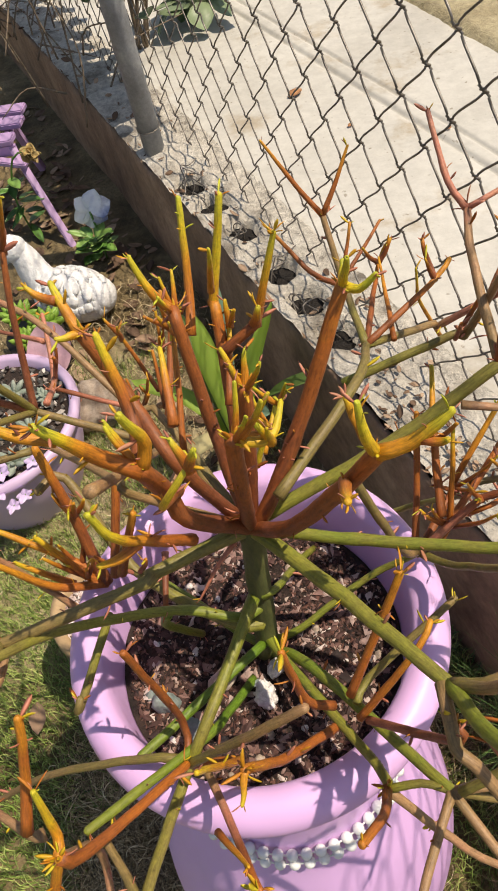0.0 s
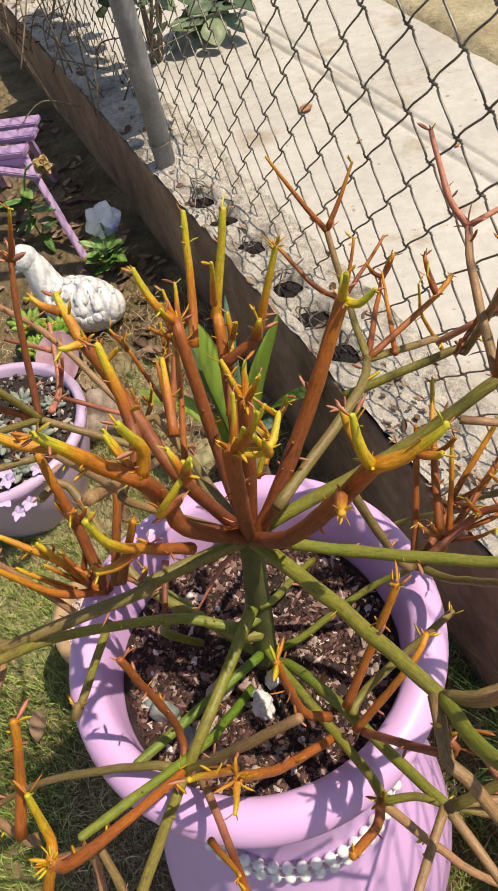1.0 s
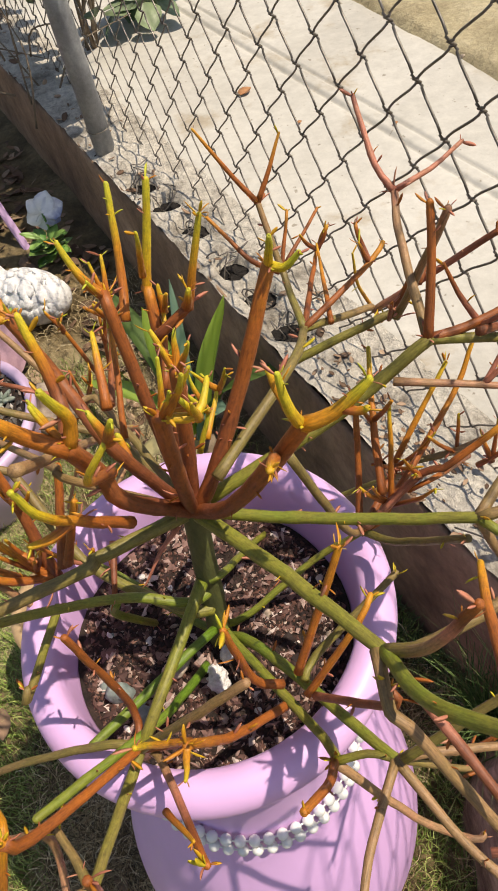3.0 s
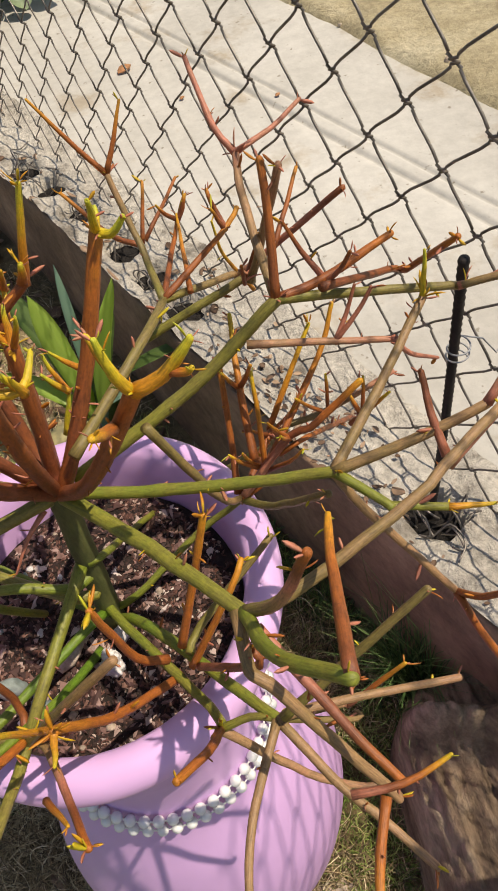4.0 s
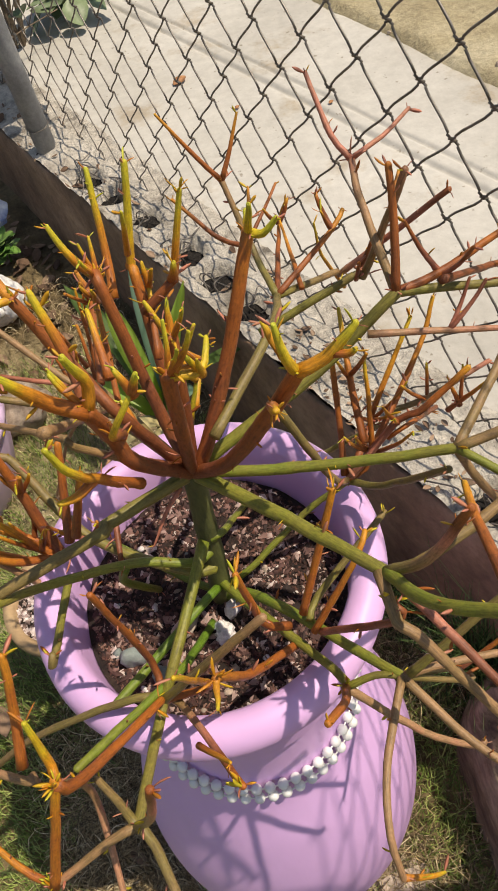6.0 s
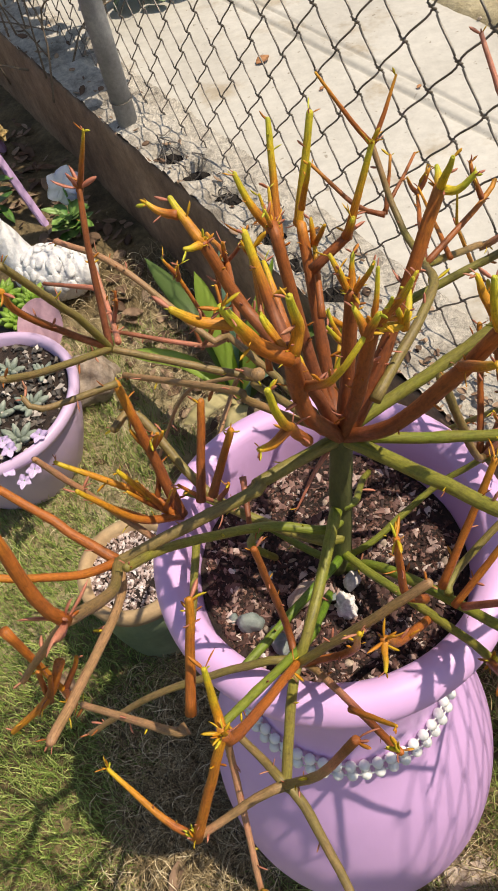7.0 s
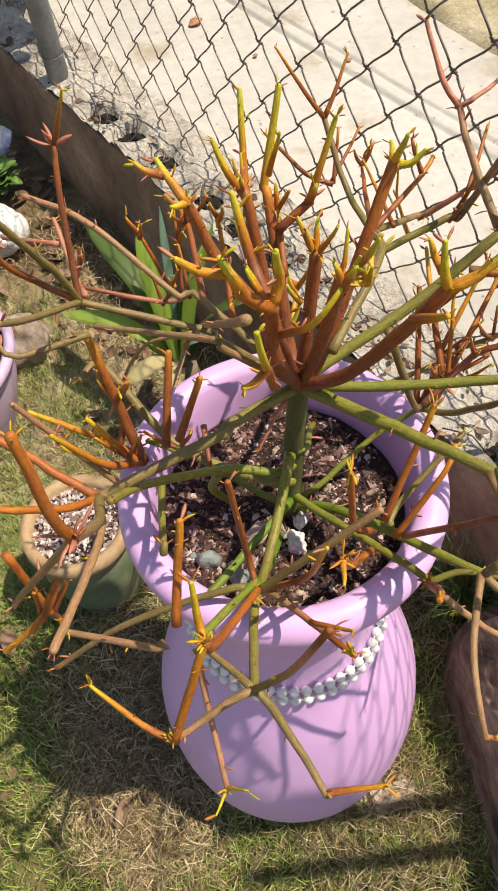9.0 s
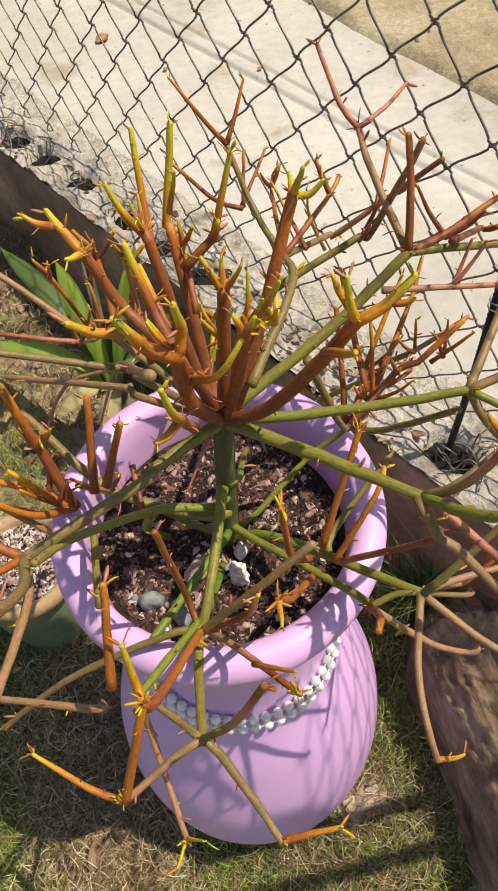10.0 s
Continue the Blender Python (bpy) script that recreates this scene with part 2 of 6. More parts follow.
# the stems: one skin whose tone runs from green wood to yellow tips
def stem_skin():
    m, n, l, b = mat("pencil stem skin", 0.52)
    at = n.new("ShaderNodeAttribute")
    at.attribute_name = "tone"
    no = tex(n, l, "ShaderNodeTexNoise", 55, 3, 0.6)
    add = n.new("ShaderNodeMath")
    add.operation = "MULTIPLY_ADD"
    add.inputs[1].default_value = 0.16
    l.new(no.outputs["Fac"], add.inputs[0])
    sub = n.new("ShaderNodeMath")
    sub.operation = "SUBTRACT"
    sub.inputs[1].default_value = 0.08
    l.new(at.outputs["Fac"], sub.inputs[0])
    l.new(sub.outputs[0], add.inputs[2])
    c = ramp(n, l, add.outputs[0], [
        (0.0, (0.115, 0.215, 0.018)), (0.14, (0.210, 0.205, 0.030)), (0.26, (0.195, 0.145, 0.048)),
        (0.38, (0.365, 0.205, 0.105)), (0.46, (0.50, 0.185, 0.12)), (0.58, (0.190, 0.055, 0.020)), (0.72, (0.39, 0.115, 0.018)),
        (0.84, (0.58, 0.255, 0.017)), (0.93, (0.58, 0.44, 0.024)), (1.0, (0.46, 0.47, 0.035))])
    f = tex(n, l, "ShaderNodeTexNoise", 420, 5, 0.7)
    grey = ramp(n, l, f.outputs["Fac"], [(0.3, (0.5,) * 3), (0.7, (1.4,) * 3)]).outputs[0]
    spot = tex(n, l, "ShaderNodeTexNoise", 130, 4, 0.7)
    dark = ramp(n, l, spot.outputs["Fac"], [(0.28, (0.35, 0.3, 0.28)), (0.36, (1, 1, 1))]).outputs[0]
    col = blend(n, l, c.outputs[0], grey, 0.45, "MULTIPLY")
    col = blend(n, l, col, dark, 0.5, "MULTIPLY")
    way = n.new("ShaderNodeAttribute")
    way.attribute_name = "grain"
    fibre = n.new("ShaderNodeTexNoise")
    fibre.inputs["Scale"].default_value = 3.2
    fibre.inputs["Detail"].default_value = 6
    fibre.inputs["Roughness"].default_value = 0.65
    l.new(way.outputs["Vector"], fibre.inputs["Vector"])
    streak = ramp(n, l, fibre.outputs["Fac"], [(0.30, (0.42, 0.38, 0.36)), (0.48, (0.95, 0.95, 0.95)), (0.70, (1.38, 1.34, 1.25))]).outputs[0]
    col = blend(n, l, col, streak, 0.75, "MULTIPLY")
    l.new(col, b.inputs["Base Color"])
    bump(n, l, b, fibre.outputs["Fac"], 0.35, 0.0012)
    return m


STEM = stem_skin()
# trunk bark, its colour darkened for the shade under the crown
SHADETRUNK = mottled("grey green trunk bark with crown shade", [(0.3, (0.066, 0.080, 0.022)), (0.7, (0.150, 0.158, 0.046))], 45, 0.7, 220, 0.6, 0.5, 0.002, stretch=(1, 1, 0.3))

# ---------------------------------------------------------------- builders
def finish(name, me, material, parent=None, label="", smooth=True):
    me.materials.append(material)
    if smooth:
        me.polygons.foreach_set("use_smooth", [True] * len(me.polygons))
    ob = new(name, me)
    if parent is not None:
        ob.parent = parent
    return tagged(ob, label)


def part(name, bm, material, parent=None, label="", smooth=True):
    me = bpy.data.meshes.new(name)
    bmesh.ops.recalc_face_normals(bm, faces=bm.faces)
    bm.to_mesh(me)
    bm.free()
    return finish(name, me, material, parent, label, smooth)


def raw(name, verts, faces, material, parent=None, label="", smooth=True):
    me = bpy.data.meshes.new(name)
    me.from_pydata(verts, [], faces)
    return finish(name, me, material, parent, label, smooth)


def thing(name, label, category, at=(0, 0, 0), group="", kind=""):
    ob = new(name)
    ob.empty_display_size = 0.05
    ob.location = at
    return tagged(ob, label, category, group, kind)


def spline(pts, n):
    """Points along a smooth curve through pts."""
    pts = [Vector(p) for p in pts]
    if len(pts) == 2:
        return [pts[0].lerp(pts[1], i / n) for i in range(n + 1)]
    ext = [2 * pts[0] - pts[1]] + pts + [2 * pts[-1] - pts[-2]]
    lens = [(b - a).length for a, b in zip(pts, pts[1:])]
    out = []
    for k, ln in enumerate(lens):
        m = max(2, round(n * ln / max(sum(lens), 1e-6)))
        p0, p1, p2, p3 = ext[k:k + 4]
        for i in range(m):
            t = i / m
            out.append(0.5 * ((2 * p1) + (p2 - p0) * t + (2 * p0 - 5 * p1 + 4 * p2 - p3) * t * t + (3 * p1 - p0 - 3 * p2 + p3) * t ** 3))
    return out + [pts[-1]]


def tube(V, F, path, radii, seg=8, cap=True):
    """Adds a tube round path to the lists V and F; gives the number of vertices of each ring."""
    path = [Vector(p) for p in path]
    t0 = (path[1] - path[0]).normalized()
    u = t0.orthogonal().normalized()
    base = len(V)
    for i, p in enumerate(path):
        a, b = path[max(i - 1, 0)], path[min(i + 1, len(path) - 1)]
        t = (b - a).normalized()
        u = (u - u.dot(t) * t).normalized()
        w = t.cross(u)
        r = radii[i] if isinstance(radii, (list, tuple)) else radii
        for k in range(seg):
            c, s = math.cos(2 * math.pi * k / seg), math.sin(2 * math.pi * k / seg)
            V.append(tuple(p + r * (c * u + s * w)))
    for i in range(len(path) - 1):
        for k in range(seg):
            a, b = base + i * seg + k, base + i * seg + (k + 1) % seg
            F.append((a, b, b + seg, a + seg))
    if cap:
        F.append(tuple(base + k for k in reversed(range(seg))))
        top = base + (len(path) - 1) * seg
        F.append(tuple(top + k for k in range(seg)))
    return seg


def lathe(name, profile, seg, material, parent=None, label="", wobble=0.0, shift=None):
    """Turns a profile of (radius, height) round the z axis."""
    V, F = [], []
    for j, (r, z) in enumerate(profile):
        sx, sy = shift(z) if shift else (0, 0)
        for k in range(seg):
            a = 2 * math.pi * k / seg
            rr = r * (1 + wobble * noise.noise((math.cos(a) * 1.7, math.sin(a) * 1.7, z * 5)))
            V.append((sx + rr * math.cos(a), sy + rr * math.sin(a), z))
    for j in range(len(profile) - 1):
        for k in range(seg):
            a, b = j * seg + k, j * seg + (k + 1) % seg
            F.append((a, b, b + seg, a + seg))
    return raw(name, V, F, material, parent, label)


def smooth_profile(pts, n):
    return [(p.x, p.y) for p in spline([(r, z, 0) for r, z in pts], n)]


def pebble(bm, at, size, seed, flat=0.7, sub=1):
    """One irregular stone added to bm."""
    rng = random.Random(seed)
    m = Matrix.Translation(at) @ Euler((rng.random() * 6, rng.random() * 6, rng.random() * 6)).to_matrix().to_4x4()
    r = bmesh.ops.create_icosphere(bm, subdivisions=sub, radius=size)
    for v in r["verts"]:
        d = 1 + 0.35 * noise.noise(v.co / size * 1.1 + Vector((seed * 3.1, 0, 0)))
        v.co = m @ Vector((v.co.x * d, v.co.y * d * 0.8, v.co.z * d * flat))


def boxed(name, size, m, material, parent=None, label="", bevel=0.004, rough=0.0):
    bm = bmesh.new()
    bmesh.ops.create_cube(bm, size=1)
    for v in bm.verts:
        v.co = Vector((v.co.x * size[0], v.co.y * size[1], v.co.z * size[2]))
    bmesh.ops.bevel(bm, geom=bm.edges[:], offset=bevel, segments=2, affect="EDGES")
    if rough:
        bmesh.ops.subdivide_edges(bm, edges=bm.edges[:], cuts=3, use_grid_fill=True)
        for v in bm.verts:
            v.co += Vector((noise.noise(v.co * 20), noise.noise(v.co * 20 + Vector((9, 0, 0))), noise.noise(v.co * 20 + Vector((0, 9, 0))))) * rough
    for v in bm.verts:
        v.co = m @ v.co
    return part(name, bm, material, parent, label, smooth=False)

# ---------------------------------------------------------------- ground, wall, road
ALONG = Vector((0.447, -0.8945, 0))      # the fence's run
OUT = Vector((0.8945, 0.447, 0))         # from the garden to the road
FOOT = Vector((-0.262, 1.39, 0))         # the steel post stands here
TOP = 0.64                               # top of the low wall
ROAD = 0.635


def on_fence(s, z, out=0.0):
    return FOOT + ALONG * s + OUT * out + Vector((0, 0, z))


GROUND = 0.26


def ground_z(x, y):
    rise = min(1, max(0, (y - 0.45) / 0.9))
    return GROUND + 0.10 * rise * rise * (3 - 2 * rise) + 0.018 * noise.noise((x * 3, y * 3, 0)) + 0.006 * noise.noise((x * 14, y * 14, 2))


gx = [-900, -60, -12, -4] + [float(v) for v in np.arange(-2.5, 1.501, 0.04)] + [4, 12, 60, 900]
gy = [-900, -60, -12, -4] + [float(v) for v in np.arange(-1.5, 3.501, 0.04)] + [6, 14, 60, 900]
GV = [(x, y, ground_z(x, y) if -2.6 < x < 1.6 and -1.6 < y < 3.6 else GROUND - 0.02) for y in gy for x in gx]
GF = [(j * len(gx) + i, j * len(gx) + i + 1, (j + 1) * len(gx) + i + 1, (j + 1) * len(gx) + i) for j in range(len(gy) - 1) for i in range(len(gx) - 1)]
tagged(raw("ground", GV, GF, EARTH), "bare brown garden earth under thin grass", "ground", kind="structure")


def strip(name, s0, s1, o0, o1, zf, step, material, label, category):
    """A flat piece laid along the fence."""
    ss, oo = np.concatenate([(-60, -25, -9), np.arange(s0, s1 + 1e-6, step), (9, 25, 60)]), np.arange(o0, o1 + 1e-6, step)
    if name == "road":
        oo = np.sort(np.concatenate([oo, np.arange(0.52, 0.63, 0.0035)]))
    V = [tuple(on_fence(float(s), zf(float(s), float(o)), float(o))) for o in oo for s in ss]
    n = len(ss)
    F = [(j * n + i, j * n + i + 1, (j + 1) * n + i + 1, (j + 1) * n + i) for j in range(len(oo) - 1) for i in range(n - 1)]
    return tagged(raw(name, V, F, material), label, category, kind="structure")


def groove(o, at, width, depth):
    return -depth * math.exp(-((o - at) / width) ** 2)


def road_z(s, o):
    return ROAD + 0.004 * noise.noise((s * 2.3, o * 2.3, 5)) + groove(o, 0.527 + 0.004 * noise.noise((s * 4, 1, 1)), 0.0075, 0.009) + groove(o, 0.572 + 0.004 * noise.noise((s * 4, 5, 1)), 0.006, 0.007) - 0.0012 * abs(noise.noise((s * 26, o * 26, 1)))


def slab_edge(s):
    return 0.858 - 0.085 * max(-3.0, min(1.2, s)) + 0.012 * noise.noise((s * 5, 1, 1))


strip("road", -2.6, 3.4, 0.125, 0.99, road_z, 0.02, CONCRETE, "pale cream concrete road slab with two scored lines", "road")


def dirt_z(s, o):
    lip = min(1, max(0, (o - slab_edge(s)) / 0.03))
    return ROAD - 0.03 + 0.046 * lip + 0.010 * lip * noise.noise((s * 9, o * 9, 3)) + 0.003 * noise.noise((s * 40, o * 40, 3))


strip("dirt_verge", -2.6, 3.4, 0.70, 2.3, dirt_z, 0.02, DIRT, "dry brown dirt beside the concrete slab", "ground")
fv = [on_fence(-400, ROAD - 0.03, 2.28), on_fence(400, ROAD - 0.03, 2.28), on_fence(400, ROAD - 0.03, 800), on_fence(-400, ROAD - 0.03, 800)]
tagged(raw("far_dirt", [tuple(v) for v in fv], [(0, 1, 2, 3)], DIRT), "open stretch of dry dirt beyond the road", "ground", kind="structure")


HOLES = (0.203, 0.311, 0.431, 0.603, 0.714, 0.825, 1.395, 1.60)


# the low wall: a rendered face towards the garden, rough mortar on its top
def wall_top_z(s, o):
    hole = 0
    for hs in HOLES:
        d = math.hypot((s - hs) / 0.033, (o - 0.012 + 0.006 * math.sin(hs * 40)) / 0.026) + 0.25 * noise.noise((s * 60, o * 60, hs))
        hole = max(hole, min(1, max(0, (1.3 - d) * 3.2)))
    return TOP + 0.010 * noise.noise((s * 9, o * 9, 0)) + 0.010 * noise.noise((s * 31, o * 31, 4)) + 0.004 * noise.noise((s * 70, o * 70, 6)) - 0.06 * hole


WALL_IN = -0.048


def face_wave(s, z):
    return 0.006 * noise.noise((s * 4, z * 4, 7)) + 0.003 * noise.noise((s * 22, z * 22, 7)) + 0.0015 * noise.noise((s * 55, z * 55, 2))


strip("wall_top", -2.6, 3.4, WALL_IN + 0.006, 0.14, wall_top_z, 0.0115, MORTAR, "rough pale mortar top of the low wall", "wall")
ss = [-60.0, -25.0, -9.0] + [float(v) for v in np.arange(-2.6, 3.401, 0.015)] + [9.0, 25.0, 60.0]
zz = [-0.1, 0.0, 0.08, 0.16, 0.24, 0.32, 0.40, 0.48, 0.56, 0.61, 0.628, 0.636]
WV = []
for j, z in enumerate(zz):
    for s in ss:
        o = WALL_IN + face_wave(s, z) + (0.008 if j == len(zz) - 1 else 0) + (0.002 if j == len(zz) - 2 else 0)
        WV.append(tuple(on_fence(s, z + (0.007 * noise.noise((s * 12, 3, 3)) + 0.006 * noise.noise((s * 42, 3, 8)) if j >= len(zz) - 2 else 0), o)))
for s in ss:
    WV.append(tuple(on_fence(s, 0.44, -0.030)))
for s in ss:
    WV.append(tuple(on_fence(s, 0.44, 0.132)))
for s in ss:
    WV.append(tuple(on_fence(s, -0.1, 0.132)))
n = len(ss)
WF = [(j * n + i, j * n + i + 1, (j + 1) * n + i + 1, (j + 1) * n + i) for j in range(len(zz) + 2) for i in range(n - 1)]
tagged(raw("wall_low", WV, WF, WALLPAINT), "low brown rendered wall between garden and road", "wall", kind="structure")

# ---------------------------------------------------------------- fence
fence = thing("chain_link_fence", "dark weathered chain-link fence standing on the low wall", "fence", tuple(FOOT))
DH, DV = 0.0482, 0.0489                  # half a mesh, across and up


MESH_OUT = 0.075                         # the mesh hangs on the road side of the posts


def fence_wire(k):
    """One zigzag wire, hooked round its neighbours at every bend."""
    V, F, path = [], [], []
    for j in range(13, 39):
        even = (k + j) % 2 == 0
        side = -1 if even else 1
        s = 0.0023 + (k + (0 if even else 1)) * DH
        z = -0.0463 + j * DV + 0.03 * (s - 1.3)
        # the bend itself: over, round and back under
        for dz, ds, do in ((-0.0056, -1.9, 0.0030), (-0.0020, 0.75, 0.0032), (0.0020, 0.75, -0.0032), (0.0056, -1.9, -0.0030)):
            path.append(on_fence(s + side * 0.0030 * ds, z + dz, MESH_OUT + do) - FOOT)
        if j < 38:
            s2 = 0.0023 + (k + (1 if even else 0)) * DH
            for f in (0.14, 0.3, 0.5, 0.7, 0.86):
                sag = 0.0016 * noise.noise((k * 1.3, j * 1.7, f))
                path.append(on_fence(s + (s2 - s) * (f - 0.045 * math.sin(2 * math.pi * f)), z + DV * f + 0.03 * (s2 - s) * f + sag, MESH_OUT + 0.0030 * (-1 + 2 * f)) - FOOT)
    tube(V, F, path, 0.0015, 6)
    raw("wire", V, F, WIRE, fence)


for k in range(-30, 66):
    fence_wire(k)

def fence_post(s, top):
    post = thing("fence_post", "grey galvanised round steel fence post set in the wall top", "post", tuple(on_fence(s, 0)), "fence posts")
    V, F = [], []
    tube(V, F, [(0, 0, 0.60), (0.0, 0.0, 0.7 + 0.2 * top - 0.1), (-0.004, 0.004, top)], 0.0255, 24)
    raw("pole", V, F, GALV, post)
    for z in (0.70, 1.04) if top > 1 else (0.70,):
        V, F = [], []
        loop = [(0.0275 * math.cos(a), 0.0275 * math.sin(a), z + 0.004 * math.sin(a)) for a in np.linspace(0, 6.6, 24)]
        tube(V, F, loop, 0.0011, 6)
        raw("wire_tie", V, F, WIRE, post)


fence_post(0.0, 1.9)
# short post out of view, added for the shadow band on the log
fence_post(1.635, 0.90)

rod = thing("rebar_rod", "black ribbed rebar rod standing in the wall top", "rod", tuple(on_fence(1.389, 0, 0.02)))
V, F = [], []
rod_path = [(0, 0, 0.58), (0.0, 0.0, 0.80), (-0.006, 0.002, 1.062)]
rp = spline(rod_path, 120)
tube(V, F, rp, [0.0046 + 0.0009 * (i % 2) for i in range(len(rp))], 10)
raw("bar", V, F, RUST, rod)
V, F = [], []
tie = [Vector((0.001 + 0.011 * math.cos(a), 0.011 * math.sin(a), 0.935 + 0.0016 * a)) for a in np.linspace(0, 14, 40)]
tie += [Vector((0.03, 0.01, 0.945)), Vector((0.045, 0.004, 0.925)), Vector((0.055, 0.012, 0.935))]
tube(V, F, tie, 0.0009, 5)
raw("wire_tie", V, F, GALV, rod)

# two unseen uprights, added to cast the straight shadow lines on the lawn
for s, top in ((1.877, 1.85), (1.955, 1.85)):
    pipe = thing("shadow_pipe", "thin grey steel pipe out of view, added for its shadow line", "pipe", tuple(on_fence(s, 0, 0.03)), "pipes in the wall")
    V, F = [], []
    tube(V, F, [(0, 0, 0.58), (0, 0, 1.1), (0.003, 0.003, top)], 0.012, 14)
    raw("tube", V, F, GALV, pipe)

# ---------------------------------------------------------------- the tall lilac pot
RIM = 0.96


def pot_shift(z):
    d = RIM - z
    return (-0.02 * d, -0.085 * d * (1 if d < 0.62 else 0.62 / d))


pot = thing("planter_pot", "tall lilac-painted urn planter with a rolled rim", "planter", (0, 0, 0))
outer = smooth_profile([(0.176, 0.235), (0.180, 0.255), (0.187, 0.30), (0.192, 0.35), (0.195, 0.42), (0.186, 0.50), (0.158, 0.585), (0.124, 0.66), (0.111, 0.72), (0.110, 0.79), (0.117, 0.86), (0.130, 0.915)], 60)
lip = [(0.1445 + 0.0165 * math.cos(a), 0.944 + 0.0175 * math.sin(a)) for a in np.linspace(-2.3, 2.6, 18)]
inner = [(0.128, 0.93), (0.122, 0.88), (0.120, 0.80)]
lathe("body", outer, 96, LILAC, pot, wobble=0.006, shift=pot_shift)
lathe("rim", [(0.128, 0.90)] + lip + inner, 96, LILAC, pot, wobble=0.006, shift=pot_shift)


def soil_z(x, y):
    return 0.905 + 0.008 * noise.noise((x * 14, y * 14, 0)) + 0.004 * noise.noise((x * 60, y * 60, 3))


V, F = [(0.0, 0.0, soil_z(0, 0))], []
for j in range(1, 23):
    for k in range(72):
        a, r = 2 * math.pi * k / 72, 0.124 * j / 22
        V.append((r * math.cos(a) - 0.001, r * math.sin(a) - 0.005, soil_z(r * math.cos(a), r * math.sin(a))))
for k in range(72):
    F.append((0, 1 + k, 1 + (k + 1) % 72))
for j in range(21):
    for k in range(72):
        a, b = 1 + j * 72 + k, 1 + j * 72 + (k + 1) % 72
        F.append((a, a + 72, b + 72, b))
tagged(raw("potting_soil", V, F, SOIL), "dark moist potting soil filling the lilac pot", "soil", kind="stuff")


def chips(name, count, material, lo, hi, label, category, seed, cx, cy, rad, zf, flat):
    rng = random.Random(seed)
    V, F = [], []
    for i in range(count):
        a, r = rng.random() * 6.283, rad * math.sqrt(rng.random())
        x, y = cx + r * math.cos(a), cy + r * math.sin(a)
        s = rng.uniform(lo, hi)
        m = Euler((rng.uniform(-0.5, 0.5), rng.uniform(-0.5, 0.5), rng.random() * 6)).to_matrix()
        w = rng.uniform(0.25, 0.8)
        q = [Vector((s * rng.uniform(0.7, 1.2), 0, 0)), Vector((0, s * w, 0)), Vector((-s * rng.uniform(0.7, 1.2), 0, 0)), Vector((0, -s * w, 0)), Vector((0, 0, s * flat)), Vector((0, 0, -s * flat))]
        q = [p + Vector((rng.uniform(-0.4, 0.4), rng.uniform(-0.4, 0.4) * w, rng.uniform(-0.2, 0.2) * flat)) * s for p in q]
        o = len(V)
        c = Vector((x, y, zf(x, y) + s * flat * 0.6))
        V += [tuple(c + m @ p) for p in q]
        F += [tuple(o + t for t in f) for f in ((0, 1, 4), (1, 2, 4), (2, 3, 4), (3, 0, 4), (1, 0, 5), (2, 1, 5), (3, 2, 5), (0, 3, 5))]
    return tagged(raw(name, V, F, material, smooth=False), label, category, kind="stuff")


chips("bark_chips", 11000, BARK, 0.0006, 0.0038, "brown bark chips scattered over the pot's soil", "bark", 3, -0.001, -0.005, 0.119, soil_z, 0.35)
chips("bark_pieces", 1400, BARKBIG, 0.0022, 0.0072, "larger pinkish brown bark pieces on the pot's soil", "bark", 13, -0.001, -0.005, 0.117, soil_z, 0.3)
chips("perlite", 420, PERLITE, 0.0006, 0.0026, "pale perlite and grit over the pot's soil", "grit", 4, -0.001, -0.005, 0.117, soil_z, 0.6)


def stone(name, at, size, material, label, seed, flat=0.7, sub=3):
    bm = bmesh.new()
    pebble(bm, (0, 0, 0), size, seed, flat, sub)
    for v in bm.verts:
        d = v.co / size
        v.co *= 1 + 0.20 * noise.noise(d * 1.7 + Vector((seed, 0, 0))) + 0.10 * noise.noise(d * 4)
    ob = part(name, bm, material)
    ob.location = at
    return tagged(ob, label, "stone")


def knobbly(name, at, size, material, label, seed):
    """A stone with a lumpy, broken surface."""
    bm = bmesh.new()
    pebble(bm, (0, 0, 0), size, seed, 0.85, 4)
    for v in bm.verts:
        d = v.co / size
        v.co *= 1 + 0.34 * noise.noise(d * 1.9) + 0.22 * noise.noise(d * 4.3) + 0.10 * noise.noise(d * 10)
    ob = part(name, bm, material)
    ob.location = at
    return tagged(ob, label, "stone")


knobbly("white_stone", (0.004, -0.053, 0.913), 0.0115, STONE_W, "knobbly white stone lying on the pot's soil", 5)
stone("grey_stone", (0.013, -0.030, 0.913), 0.0095, STONE_W, "small grey-white stone beside the knobbly one", 8, 0.7)
stone("tan_stone", (-0.033, -0.035, 0.911), 0.0155, STONE_T, "flat tan stone on the pot's soil", 2, 0.45)
stone("slate_stone", (-0.083, -0.052, 0.911), 0.0145, STONE_G, "blue-grey slate stone on the pot's soil", 6, 0.5)
stone("grey_pebble", (-0.058, -0.075, 0.911), 0.012, STONE_G, "grey pebble on the pot's soil", 11, 0.6)
rng = random.Random(77)
